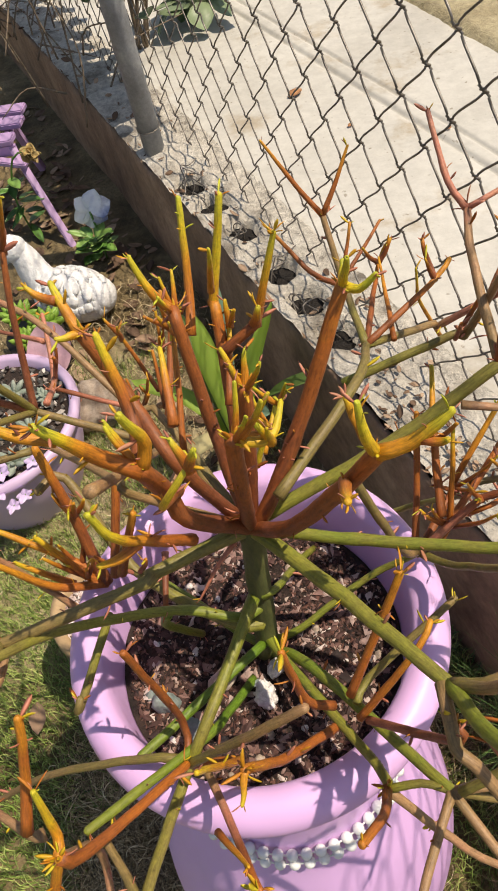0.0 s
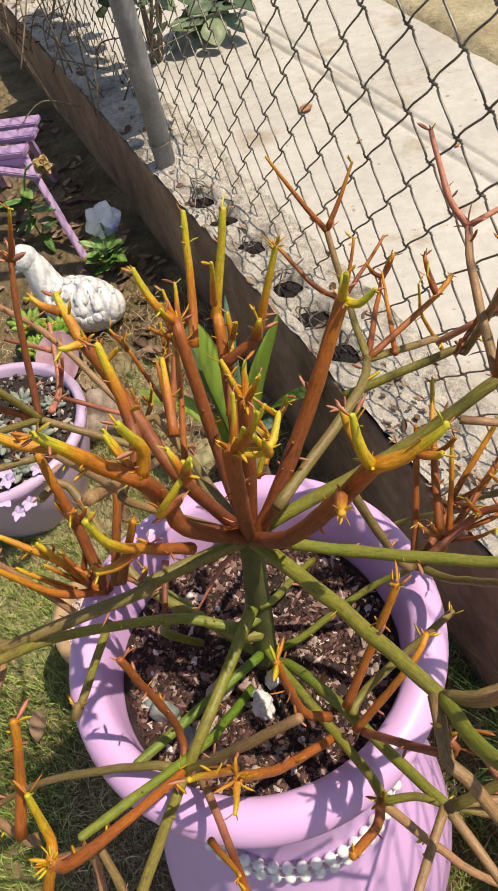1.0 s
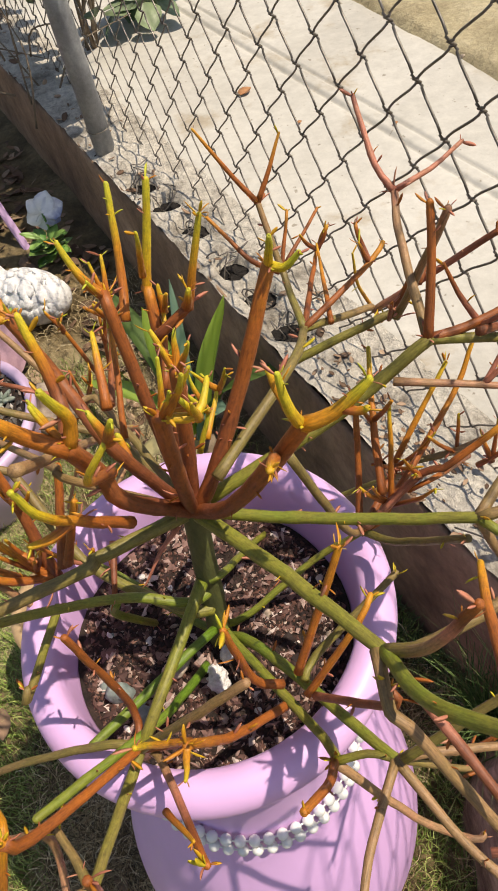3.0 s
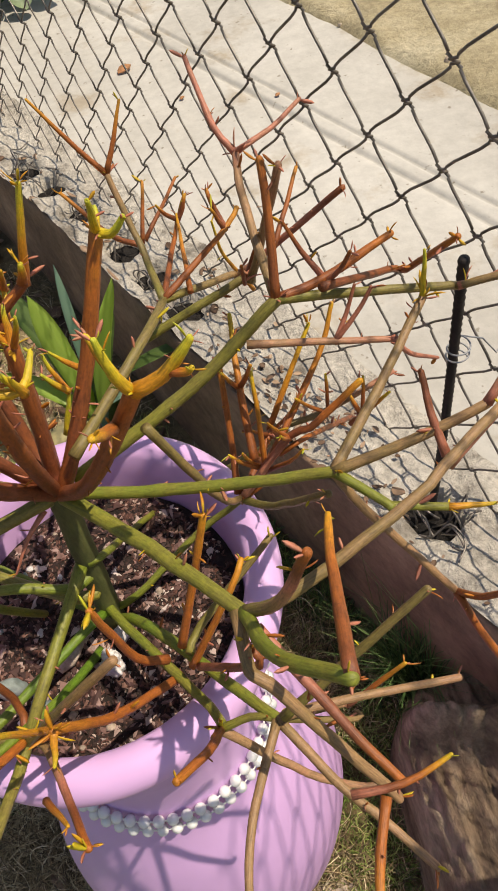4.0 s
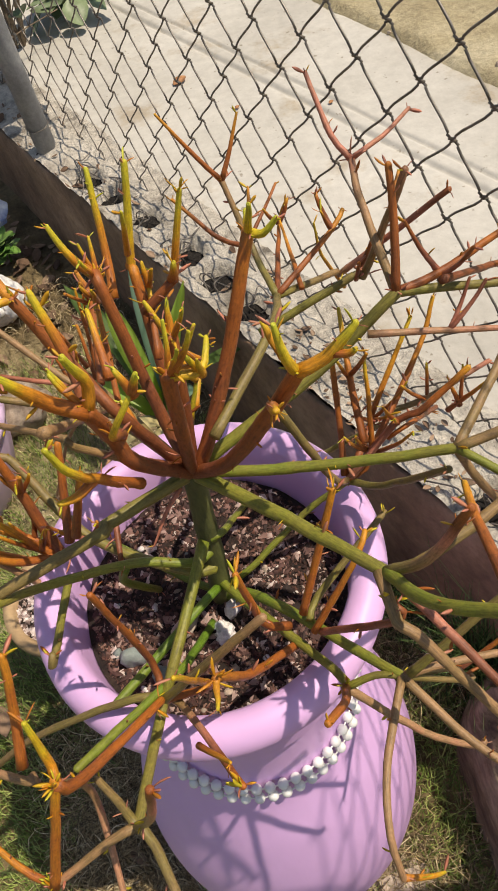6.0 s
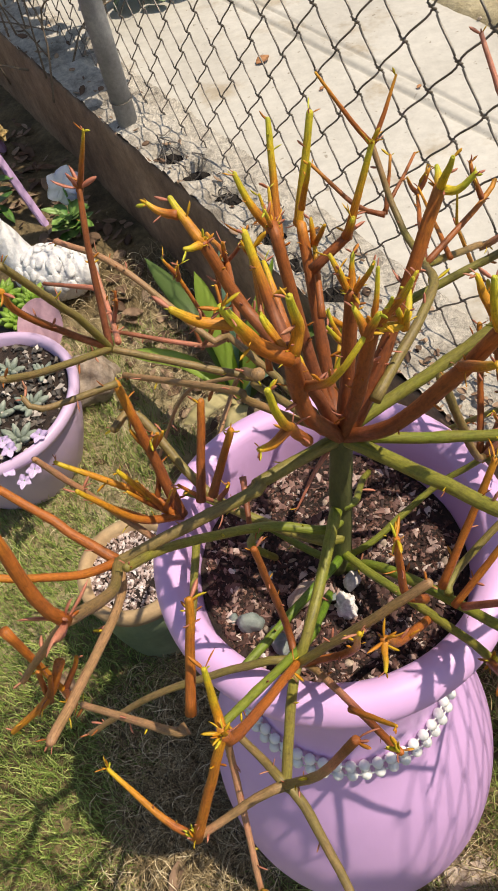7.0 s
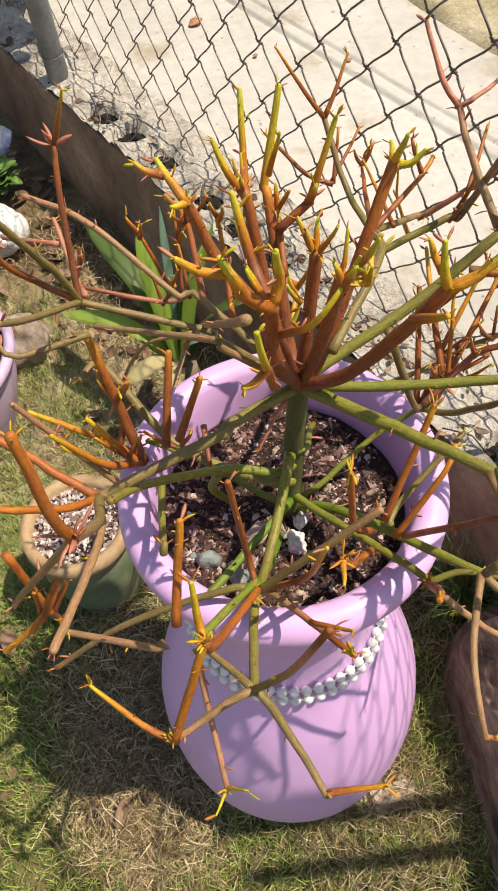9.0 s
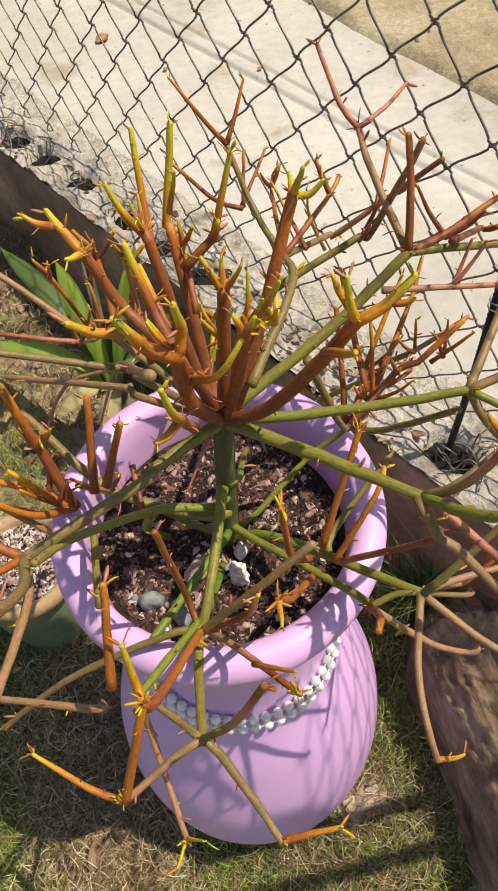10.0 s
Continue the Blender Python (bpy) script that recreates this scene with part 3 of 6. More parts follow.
for k in range(34):
    a, r = rng.uniform(1.7, 4.6), 0.11 * math.sqrt(rng.uniform(0.05, 1))
    if k % 3 == 0:
        a = rng.random() * 6.28
    x, y = r * math.cos(a), r * math.sin(a) - 0.005
    size = rng.uniform(0.0025, 0.0056)
    ob = stone("pot_pebble", (x, y, soil_z(x, y) + size * 0.25), size, rng.choice((STONE_T, STONE_T, STONE_G, STONE_W)), "small stone among the bark of the pot", 40 + k, rng.uniform(0.4, 0.75), 2)
    tagged(ob, group="stones in the pot")

# two strands of large beads on the pot's shoulder
necklace = thing("bead_necklace", "two strands of large pearly white beads round the pot", "beads", (0, 0, 0), "", "")
bead_mesh = bpy.data.meshes.new("bead")
bm = bmesh.new()
bmesh.ops.create_uvsphere(bm, u_segments=12, v_segments=8, radius=0.0062)
for v in bm.verts:
    v.co.z *= 1.08
bm.to_mesh(bead_mesh)
bm.free()
bead_mesh.materials.append(PEARL)
bead_mesh.polygons.foreach_set("use_smooth", [True] * len(bead_mesh.polygons))
for row, (z, off) in enumerate(((0.7015, 0.0), (0.6875, 0.08))):
    sx, sy = pot_shift(z)
    rr = (0.1135 if row == 0 else 0.1180) + 0.0060
    V, F = [], []
    ring = [(sx + rr * math.cos(a), sy + rr * math.sin(a), z + 0.004 * math.sin(a * 2)) for a in np.linspace(0, 2 * math.pi, 90)]
    tube(V, F, ring, 0.0011, 5)
    raw("thread", V, F, PEARL, necklace)
    count = 52
    for k in range(count):
        a = 2 * math.pi * (k + off + 0.12 * noise.noise((k, row, 0))) / count
        b = new("bead", bead_mesh)
        b.parent = necklace
        b.location = (sx + rr * math.cos(a), sy + rr * math.sin(a), z + 0.004 * math.sin(a * 2) + 0.0012 * noise.noise((k * 2.1, row, 5)))
        b.rotation_euler = (0.3 * noise.noise((k, 1, 1)), 0.3 * noise.noise((k, 5, 1)), a)

# ---------------------------------------------------------------- the pencil cactus
plant = thing("pencil_cactus", "fire-stick pencil cactus with green limbs and orange yellow-tipped stems", "plant", (0, 0, 0))
LIMB = {}
LEAVES = {}
SHOOTS = []
leaf_rng = random.Random(21)


def add_leaf(store, at, way, size, tone):
    """A narrow fleshy leaf, thickest in its middle third."""
    V, F, T = store
    n0 = len(V)
    side = way.orthogonal().normalized()
    side.rotate(Matrix.Rotation(leaf_rng.random() * 6.28, 3, way))
    droop = side * size * leaf_rng.uniform(0.05, 0.3)
    path = [at + way * size * t + droop * t * t for t in (0, 0.2, 0.5, 0.8, 1.0)]
    width = size * leaf_rng.uniform(0.065, 0.11) + 0.0004
    norm = way.cross(side).normalized()
    for p, w in zip(path, (0.45, 0.8, 1.0, 0.8, 0.12)):
        for a, b in ((1, 0), (0, 0.42), (-1, 0), (0, -0.42)):
            V.append(tuple(p + norm * width * w * a + side * width * w * b))
            T.append(tone)
    for i in range(4):
        for k in range(4):
            a, b = n0 + i * 4 + k, n0 + i * 4 + (k + 1) % 4
            F.append((a, b, b + 4, a + 4))
    F.append((n0 + 16, n0 + 17, n0 + 18, n0 + 19))


def set_tone(me, tones):
    at = me.attributes.new("tone", "FLOAT", "POINT")
    at.data.foreach_set("value", tones)


def stem(limb, r0, r1, tone0, tone1, *pts):
    """One smooth stem from its joint to its tip; radii in tenths of a millimetre."""
    pts = [Vector(p) for p in pts]
    length = sum((b - a).length for a, b in zip(pts, pts[1:]))
    path = spline(pts, max(6, round(length / 0.009)))
    n = len(path)
    rng = random.Random(round(length * 1e6) + r0)
    rad, tone = [], []
    knots = [rng.uniform(0.2, 0.95) for _ in range(max(1, int(length / (0.020 if limb == "crown" else 0.035))))]
    for i in range(n):
        t = i / (n - 1)
        r = (r0 + (r1 - r0) * t) * ((0.94e-4 if r0 > 45 else 1.10e-4) if limb == "crown" else (1.12e-4 if limb == "b12" else 0.98e-4 if r0 <= 36 else 0.82e-4))
        r *= 1 + 0.10 * math.exp(-(t / 0.06) ** 2) + 0.05 * noise.noise((t * 9, r0, length * 50))
        if tone1 > 0.85:
            r *= 1 - 0.26 * t ** 3
        for k in knots:
            r *= 1 + 0.06 * math.exp(-((t - k) * length / 0.0022) ** 2)
        rad.append(r)
        rise = max(0.0, (t - 0.30) / 0.70)
        rise = rise * rise * (3 - 2 * rise) if limb == "crown" else t ** 1.6
        tone.append(tone0 + (tone1 - tone0) * (rise if tone1 > 0.6 else t))
    # rounded tip
    end, way = path[-1], (path[-1] - path[-2]).normalized()
    for a in (0.5, 0.85, 1.0):
        path.append(end + way * rad[n - 1] * 0.9 * a)
        rad.append(max(rad[n - 1] * math.sqrt(max(0.0, 1 - a * a)), 0.0003))
        tone.append(tone1)
    for i in range(len(path)):
        path[i] = path[i] + Vector((noise.noise((i * 0.35, r0, 1)), noise.noise((i * 0.35, r0, 5)), noise.noise((i * 0.35, r0, 9)))) * 0.0007 * min(i, 4) / 4
    V, F = [], []
    seg = 12 if r0 > 40 else 9
    tube(V, F, path, rad, seg)
    T = [tone[i] for i in range(len(path)) for _ in range(seg)]
    me = bpy.data.meshes.new("stem")
    me.from_pydata(V, [], F)
    set_tone(me, T)
    gr = me.attributes.new("grain", "FLOAT_VECTOR", "POINT")
    run, vec = r0 * 0.37 + length * 31, []
    for i in range(len(path)):
        run += (path[i] - path[i - 1]).length / 0.030 if i else 0
        for k in range(seg):
            ang = 2 * math.pi * k / seg
            vec += [math.cos(ang), math.sin(ang), run]
    gr.data.foreach_set("vector", vec)
    if limb == "trunk":
        finish("trunk", me, SHADETRUNK, plant, "short green trunk with the crown's shade in its colour")
        return
    key = "crown" if limb == "shoot" else limb
    if limb == "crown" or limb not in LIMB:
        ob = finish("branch", me, STEM, plant)
        if limb == "crown" and r0 >= 30:
            SHOOTS.append((path[:n], rad[:n], ob))
        LIMB[key] = ob
        if limb == "crown":
            LIMB["crown"] = ob if "crown_first" not in LIMB else LIMB["crown"]
            LIMB.setdefault("crown_first", ob)
    else:
        finish("twig", me, STEM, LIMB[limb])
    store = LEAVES.setdefault(key, ([], [], []))
    # leaves at the joints and the tip
    spots = []
    if r1 < 46:
        spots += [(n - 1, leaf_rng.choice((2, 3, 3, 4)) if r0 > 26 else leaf_rng.choice((1, 2)), 0.9)]
    for k in knots:
        if leaf_rng.random() < (0.75 if r0 > 26 else 0.4):
            spots.append((int(k * (n - 1)), leaf_rng.choice((1, 1, 2)), 0.75))
    for i, count, keen in spots:
        i = max(1, min(n - 1, i))
        way = (path[i] - path[i - 1]).normalized()
        for c in range(count):
            out = way.orthogonal().normalized()
            out.rotate(Matrix.Rotation(leaf_rng.random() * 6.28, 3, way))
            lean = leaf_rng.uniform(0.5, 1.0) if i == n - 1 else leaf_rng.uniform(0.2, 0.7)
            d = (out + way * lean).normalized()
            base = tone[i]
            if base < 0.42:
                tn = leaf_rng.choice((0.44, 0.47, 0.7, 0.93))
            else:
                tn = leaf_rng.choice((0.45, 0.47, 0.50, 0.76, 0.86, min(1, base + 0.08), min(1, base + 0.14)))
            add_leaf(store, path[i] + out * rad[i] * 0.8, d, leaf_rng.choice((leaf_rng.uniform(0.004, 0.010), leaf_rng.uniform(0.006, 0.017))) * (0.75 if i == n - 1 else 1.0) * keen, tn)


stem("trunk", 128, 108, 0.13, 0.12, (0.006, -0.010, 0.905), (0.020, 0.010, 1.078))
stem("crown", 60, 46, 0.60, 0.74, (0.020, 0.010, 1.078), (0.034, 0.010, 1.099), (0.067, 0.039, 1.157), (0.100, 0.066, 1.234))
stem("crown", 26, 20, 0.90, 1.0, (0.100, 0.066, 1.234), (0.102, 0.080, 1.240))
stem("crown", 26, 18, 0.90, 1.0, (0.100, 0.066, 1.234), (0.103, 0.055, 1.261))
stem("crown", 28, 20, 0.92, 1.0, (0.100, 0.066, 1.234), (0.109, 0.059, 1.236), (0.118, 0.057, 1.246))
stem("crown", 58, 50, 0.56, 0.66, (0.020, 0.010, 1.078), (0.028, 0.018, 1.127), (0.037, 0.029, 1.199))
stem("crown", 55, 48, 0.58, 0.66, (0.020, 0.010, 1.078), (0.028, -0.018, 1.152), (0.036, -0.036, 1.233))
stem("crown", 30, 18, 0.88, 0.98, (0.036, -0.036, 1.233), (0.054, -0.033, 1.228), (0.061, -0.015, 1.234))
stem("crown", 60, 52, 0.58, 0.66, (0.020, 0.010, 1.078), (-0.003, -0.033, 1.163), (-0.008, -0.033, 1.191), (-0.009, -0.048, 1.234))
stem("crown", 44, 26, 0.72, 0.98, (-0.009, -0.048, 1.234), (-0.024, -0.049, 1.248), (-0.037, -0.063, 1.291))
stem("crown", 34, 24, 0.80, 0.99, (-0.009, -0.048, 1.234), (-0.003, -0.044, 1.250), (-0.006, -0.051, 1.278))
stem("crown", 30, 16, 0.66, 0.96, (-0.003, -0.031, 1.190), (0.008, -0.081, 1.250), (0.025, -0.079, 1.274))
stem("crown", 34, 22, 0.70, 0.97, (-0.007, -0.031, 1.137), (-0.020, -0.079, 1.223), (-0.024, -0.085, 1.255))
stem("crown", 58, 34, 0.60, 0.97, (0.020, 0.010, 1.078), (0.019, 0.047, 1.103), (0.018, 0.111, 1.195), (0.016, 0.115, 1.192), (0.034, 0.134, 1.261))
stem("crown", 22, 14, 0.80, 0.98, (0.019, 0.105, 1.213), (0.026, 0.094, 1.252))
stem("crown", 34, 22, 0.62, 0.95, (0.019, 0.080, 1.180), (0.045, 0.084, 1.199), (0.046, 0.085, 1.201), (0.065, 0.093, 1.257))
stem("crown", 54, 40, 0.58, 0.66, (0.020, 0.010, 1.078), (0.009, 0.042, 1.118), (-0.002, 0.078, 1.214), (-0.003, 0.085, 1.216))
stem("crown", 34, 20, 0.76, 0.97, (-0.003, 0.085, 1.216), (-0.013, 0.086, 1.233), (-0.021, 0.092, 1.256))
stem("crown", 32, 22, 0.72, 0.98, (0.000, 0.095, 1.187), (0.003, 0.119, 1.209), (0.007, 0.143, 1.258))
stem("crown", 50, 38, 0.58, 0.66, (0.020, 0.010, 1.078), (-0.004, -0.009, 1.180), (-0.031, 0.028, 1.208), (-0.046, 0.039, 1.250))
stem("crown", 32, 22, 0.80, 0.98, (-0.046, 0.039, 1.250), (-0.052, 0.049, 1.257), (-0.060, 0.064, 1.267))
stem("crown", 24, 18, 0.86, 0.97, (-0.046, 0.039, 1.250), (-0.056, 0.031, 1.255))
stem("crown", 40, 22, 0.60, 0.94, (-0.009, -0.048, 1.234), (-0.014, -0.019, 1.242), (-0.021, -0.001, 1.282))
stem("crown", 62, 50, 0.58, 0.68, (0.020, 0.010, 1.078), (0.050, -0.018, 1.117), (0.085, -0.035, 1.178), (0.105, -0.041, 1.216))
stem("crown", 32, 20, 0.88, 0.99, (0.105, -0.041, 1.216), (0.100, -0.042, 1.230), (0.097, -0.039, 1.253))
stem("crown", 40, 26, 0.82, 0.97, (0.105, -0.041, 1.216), (0.121, -0.043, 1.224), (0.139, -0.043, 1.244))
stem("crown", 34, 26, 0.70, 0.88, (0.088, -0.036, 1.187), (0.087, -0.080, 1.235))
stem("crown", 30, 20, 0.70, 0.92, (-0.007, 0.015, 1.191), (-0.013, 0.062, 1.210))
stem("crown", 26, 18, 0.85, 0.97, (0.030, 0.083, 1.066), (0.043, 0.121, 1.081))
stem("crown", 24, 16, 0.92, 1.0, (0.024, 0.073, 1.064), (0.038, 0.083, 1.099))
stem("b1", 56, 46, 0.10, 0.14, (0.020, 0.010, 1.078), (0.075, -0.007, 1.082), (0.140, -0.027, 1.093), (0.201, -0.048, 1.112))
stem("b1", 40, 30, 0.10, 0.16, (0.201, -0.048, 1.112), (0.226, -0.077, 1.109), (0.228, -0.078, 1.108), (0.261, -0.083, 1.099))
stem("b1", 24, 14, 0.84, 0.97, (0.261, -0.083, 1.099), (0.288, -0.088, 1.099))
stem("b1", 44, 34, 0.30, 0.33, (0.201, -0.048, 1.112), (0.246, 0.000, 1.126), (0.289, 0.048, 1.141))
stem("b1", 22, 14, 0.92, 0.99, (0.289, 0.048, 1.141), (0.291, 0.056, 1.173))
stem("b1", 46, 38, 0.28, 0.33, (0.201, -0.048, 1.112), (0.256, -0.049, 1.129), (0.293, -0.047, 1.142))
stem("b1", 38, 30, 0.44, 0.45, (0.293, -0.047, 1.142), (0.313, -0.034, 1.165), (0.325, -0.023, 1.182))
stem("b1", 34, 24, 0.40, 0.55, (0.264, -0.068, 1.120), (0.301, -0.053, 1.150), (0.302, -0.051, 1.151), (0.314, -0.051, 1.156))
stem("b1", 30, 20, 0.50, 0.60, (0.265, -0.063, 1.123), (0.262, -0.042, 1.138), (0.262, -0.022, 1.154))
stem("b1", 40, 32, 0.33, 0.36, (0.201, -0.048, 1.112), (0.217, -0.061, 1.080), (0.270, -0.100, 1.007))
stem("b1", 30, 24, 0.66, 0.72, (0.270, -0.100, 1.007), (0.270, -0.135, 1.024), (0.274, -0.167, 1.041))
stem("b1", 28, 20, 0.68, 0.74, (0.270, -0.100, 1.007), (0.278, -0.118, 1.035), (0.288, -0.132, 1.075))
stem("b2", 70, 52, 0.11, 0.16, (0.020, 0.010, 1.078), (0.075, -0.051, 1.091), (0.130, -0.122, 1.113))
stem("b2", 50, 44, 0.10, 0.12, (0.130, -0.122, 1.113), (0.142, -0.164, 1.156), (0.170, -0.193, 1.194))
stem("b2", 42, 30, 0.60, 0.88, (0.170, -0.193, 1.194), (0.181, -0.115, 1.156), (0.186, -0.094, 1.146))
stem("b2", 44, 34, 0.26, 0.34, (0.130, -0.122, 1.113), (0.156, -0.126, 1.130), (0.232, -0.098, 1.147), (0.252, -0.085, 1.149), (0.298, -0.053, 1.147))
stem("b2", 44, 30, 0.24, 0.70, (0.130, -0.122, 1.113), (0.149, -0.136, 1.147), (0.166, -0.142, 1.205))
stem("b2", 46, 36, 0.30, 0.36, (0.126, -0.121, 1.113), (0.127, -0.155, 1.115), (0.135, -0.162, 1.111), (0.187, -0.218, 1.048))
stem("b2", 40, 30, 0.46, 0.70, (0.135, -0.134, 1.118), (0.156, -0.168, 1.107), (0.173, -0.197, 1.098), (0.187, -0.217, 1.093))
stem("b2", 34, 26, 0.22, 0.26, (0.136, -0.155, 1.018), (0.162, -0.150, 1.047), (0.229, -0.133, 1.109))
stem("b3", 60, 46, 0.06, 0.12, (0.006, -0.010, 0.905), (0.046, -0.046, 0.952), (0.131, -0.153, 1.009))
stem("b3", 38, 28, 0.33, 0.38, (0.131, -0.153, 1.009), (0.104, -0.206, 1.013), (0.094, -0.245, 1.010), (0.096, -0.266, 0.990))
stem("b3", 22, 16, 0.76, 0.93, (0.096, -0.266, 0.990), (0.111, -0.267, 0.972), (0.124, -0.266, 0.958))
stem("b3", 34, 26, 0.33, 0.37, (0.131, -0.153, 1.009), (0.164, -0.205, 1.003), (0.175, -0.216, 1.002), (0.201, -0.250, 0.998))
stem("b3", 32, 26, 0.34, 0.38, (0.131, -0.153, 1.009), (0.166, -0.151, 1.008), (0.252, -0.153, 0.999))
stem("b3", 28, 20, 0.22, 0.86, (0.131, -0.153, 1.009), (0.177, -0.144, 0.971), (0.180, -0.145, 0.971), (0.220, -0.138, 1.007))
stem("b3", 26, 20, 0.24, 0.30, (0.131, -0.153, 1.009), (0.182, -0.155, 0.968), (0.184, -0.150, 0.967))
stem("b3", 50, 40, 0.08, 0.16, (0.008, -0.007, 0.934), (0.022, -0.032, 0.943), (0.087, -0.128, 0.982), (0.092, -0.146, 0.992))
stem("b3", 34, 26, 0.36, 0.40, (0.092, -0.146, 0.992), (0.141, -0.175, 0.938), (0.179, -0.188, 0.911), (0.187, -0.186, 0.909))
stem("b3", 30, 24, 0.16, 0.20, (0.092, -0.146, 0.992), (0.114, -0.146, 1.003), (0.131, -0.153, 1.009))
stem("b3", 34, 26, 0.62, 0.76, (0.092, -0.146, 0.992), (0.088, -0.167, 1.032), (0.074, -0.188, 1.073))
stem("b3", 34, 26, 0.70, 0.80, (0.075, -0.083, 0.990), (0.096, -0.062, 1.039), (0.116, -0.043, 1.090))
stem("b3", 34, 26, 0.18, 0.28, (0.079, -0.088, 0.986), (0.090, -0.071, 0.988), (0.155, -0.034, 1.026))
stem("b3", 30, 22, 0.72, 0.82, (0.080, -0.099, 0.989), (0.121, -0.078, 1.050), (0.132, -0.063, 1.058))
stem("b3", 30, 24, 0.52, 0.64, (0.086, -0.102, 0.992), (0.131, -0.147, 1.097), (0.129, -0.139, 1.106))
stem("b3", 36, 26, 0.66, 0.76, (0.062, -0.087, 0.982), (0.045, -0.090, 1.007), (0.038, -0.087, 1.088))
stem("b3", 36, 30, 0.66, 0.78, (0.066, -0.093, 0.959), (0.032, -0.128, 1.017), (0.015, -0.152, 1.091))
stem("b3", 24, 16, 0.82, 0.95, (0.015, -0.152, 1.091), (0.012, -0.168, 1.083))
stem("b4", 64, 50, 0.18, 0.28, (0.020, 0.010, 1.078), (-0.046, -0.029, 1.095), (-0.047, -0.034, 1.095), (-0.150, -0.063, 1.083))
stem("b4", 46, 36, 0.68, 0.76, (-0.150, -0.063, 1.083), (-0.182, -0.041, 1.099), (-0.189, -0.035, 1.104), (-0.229, -0.008, 1.124))
stem("b4", 40, 30, 0.70, 0.78, (-0.150, -0.063, 1.083), (-0.168, -0.079, 1.103), (-0.198, -0.092, 1.135), (-0.212, -0.093, 1.147))
stem("b4", 48, 42, 0.24, 0.34, (-0.150, -0.063, 1.083), (-0.145, -0.101, 1.114), (-0.144, -0.150, 1.188))
stem("b4", 36, 30, 0.68, 0.74, (-0.144, -0.150, 1.188), (-0.148, -0.150, 1.214), (-0.149, -0.138, 1.275))
stem("b4", 42, 36, 0.36, 0.38, (-0.153, -0.060, 1.069), (-0.153, -0.095, 1.077), (-0.175, -0.188, 1.124))
stem("b4", 30, 22, 0.34, 0.40, (-0.144, -0.150, 1.188), (-0.201, -0.135, 1.099), (-0.215, -0.134, 1.078))
stem("b4", 30, 20, 0.70, 0.84, (-0.171, -0.146, 1.128), (-0.190, -0.155, 1.097), (-0.226, -0.160, 1.063))
stem("b4", 30, 20, 0.72, 0.86, (-0.197, -0.130, 1.147), (-0.192, -0.140, 1.069), (-0.187, -0.143, 1.055))
stem("b5", 52, 40, 0.06, 0.20, (0.013, -0.000, 0.986), (0.001, -0.016, 0.988), (-0.051, -0.016, 1.012), (-0.115, -0.048, 1.064), (-0.137, -0.082, 1.107))
stem("b5", 36, 30, 0.14, 0.26, (-0.111, -0.005, 0.992), (-0.114, -0.088, 1.021), (-0.111, -0.085, 1.030))
stem("b5", 30, 24, 0.50, 0.60, (-0.064, 0.041, 1.004), (-0.065, 0.000, 0.990))
stem("b6", 60, 44, 0.10, 0.22, (0.009, -0.005, 1.000), (-0.026, -0.089, 0.993), (-0.044, -0.119, 0.978), (-0.051, -0.137, 0.976), (-0.062, -0.207, 1.015))
stem("b6", 36, 26, 0.24, 0.30, (-0.062, -0.207, 1.015), (-0.052, -0.220, 1.013), (-0.027, -0.284, 1.021))
stem("b6", 28, 20, 0.66, 0.86, (-0.027, -0.284, 1.021), (-0.021, -0.284, 1.022), (0.011, -0.288, 1.036))
stem("b6", 34, 26, 0.30, 0.38, (-0.062, -0.207, 1.015), (-0.082, -0.211, 1.010), (-0.126, -0.226, 0.993))
stem("b6", 30, 20, 0.70, 0.93, (-0.126, -0.226, 0.993), (-0.147, -0.212, 0.999), (-0.182, -0.178, 1.007))
stem("b6", 44, 36, 0.72, 0.82, (-0.126, -0.226, 0.993), (-0.087, -0.189, 1.089))
stem("b6", 34, 28, 0.24, 0.30, (-0.062, -0.207, 1.015), (-0.077, -0.186, 1.010), (-0.089, -0.172, 1.008))
stem("b6", 30, 24, 0.26, 0.64, (-0.062, -0.207, 1.015), (-0.036, -0.216, 1.077), (-0.014, -0.220, 1.158))
stem("b6", 34, 24, 0.36, 0.40, (-0.087, -0.189, 1.089), (-0.101, -0.175, 0.981), (-0.098, -0.254, 0.918))
stem("b6", 18, 10, 0.88, 0.96, (-0.098, -0.254, 0.918), (-0.110, -0.271, 0.916))
stem("b6", 18, 10, 0.88, 0.96, (-0.098, -0.254, 0.918), (-0.081, -0.263, 0.951))
stem("b6", 40, 28, 0.80, 0.99, (-0.087, -0.189, 1.089), (-0.089, -0.179, 1.090), (-0.087, -0.166, 1.132))
stem("b6", 46, 38, 0.66, 0.74, (-0.087, -0.189, 1.089), (-0.082, -0.184, 1.063), (-0.045, -0.122, 0.986))
stem("b6", 34, 24, 0.70, 0.80, (-0.103, -0.178, 1.098), (-0.095, -0.156, 1.128), (-0.086, -0.139, 1.164))
stem("b6", 32, 26, 0.35, 0.38, (-0.122, -0.168, 1.041), (-0.124, -0.171, 1.039), (-0.201, -0.132, 1.008))
stem("b6", 34, 28, 0.22, 0.34, (-0.044, -0.119, 0.978), (-0.063, -0.115, 0.985), (-0.164, -0.108, 0.933), (-0.251, -0.106, 0.850))
stem("b6", 38, 30, 0.60, 0.70, (-0.044, -0.119, 0.978), (-0.047, -0.093, 0.993), (-0.053, -0.089, 1.113))
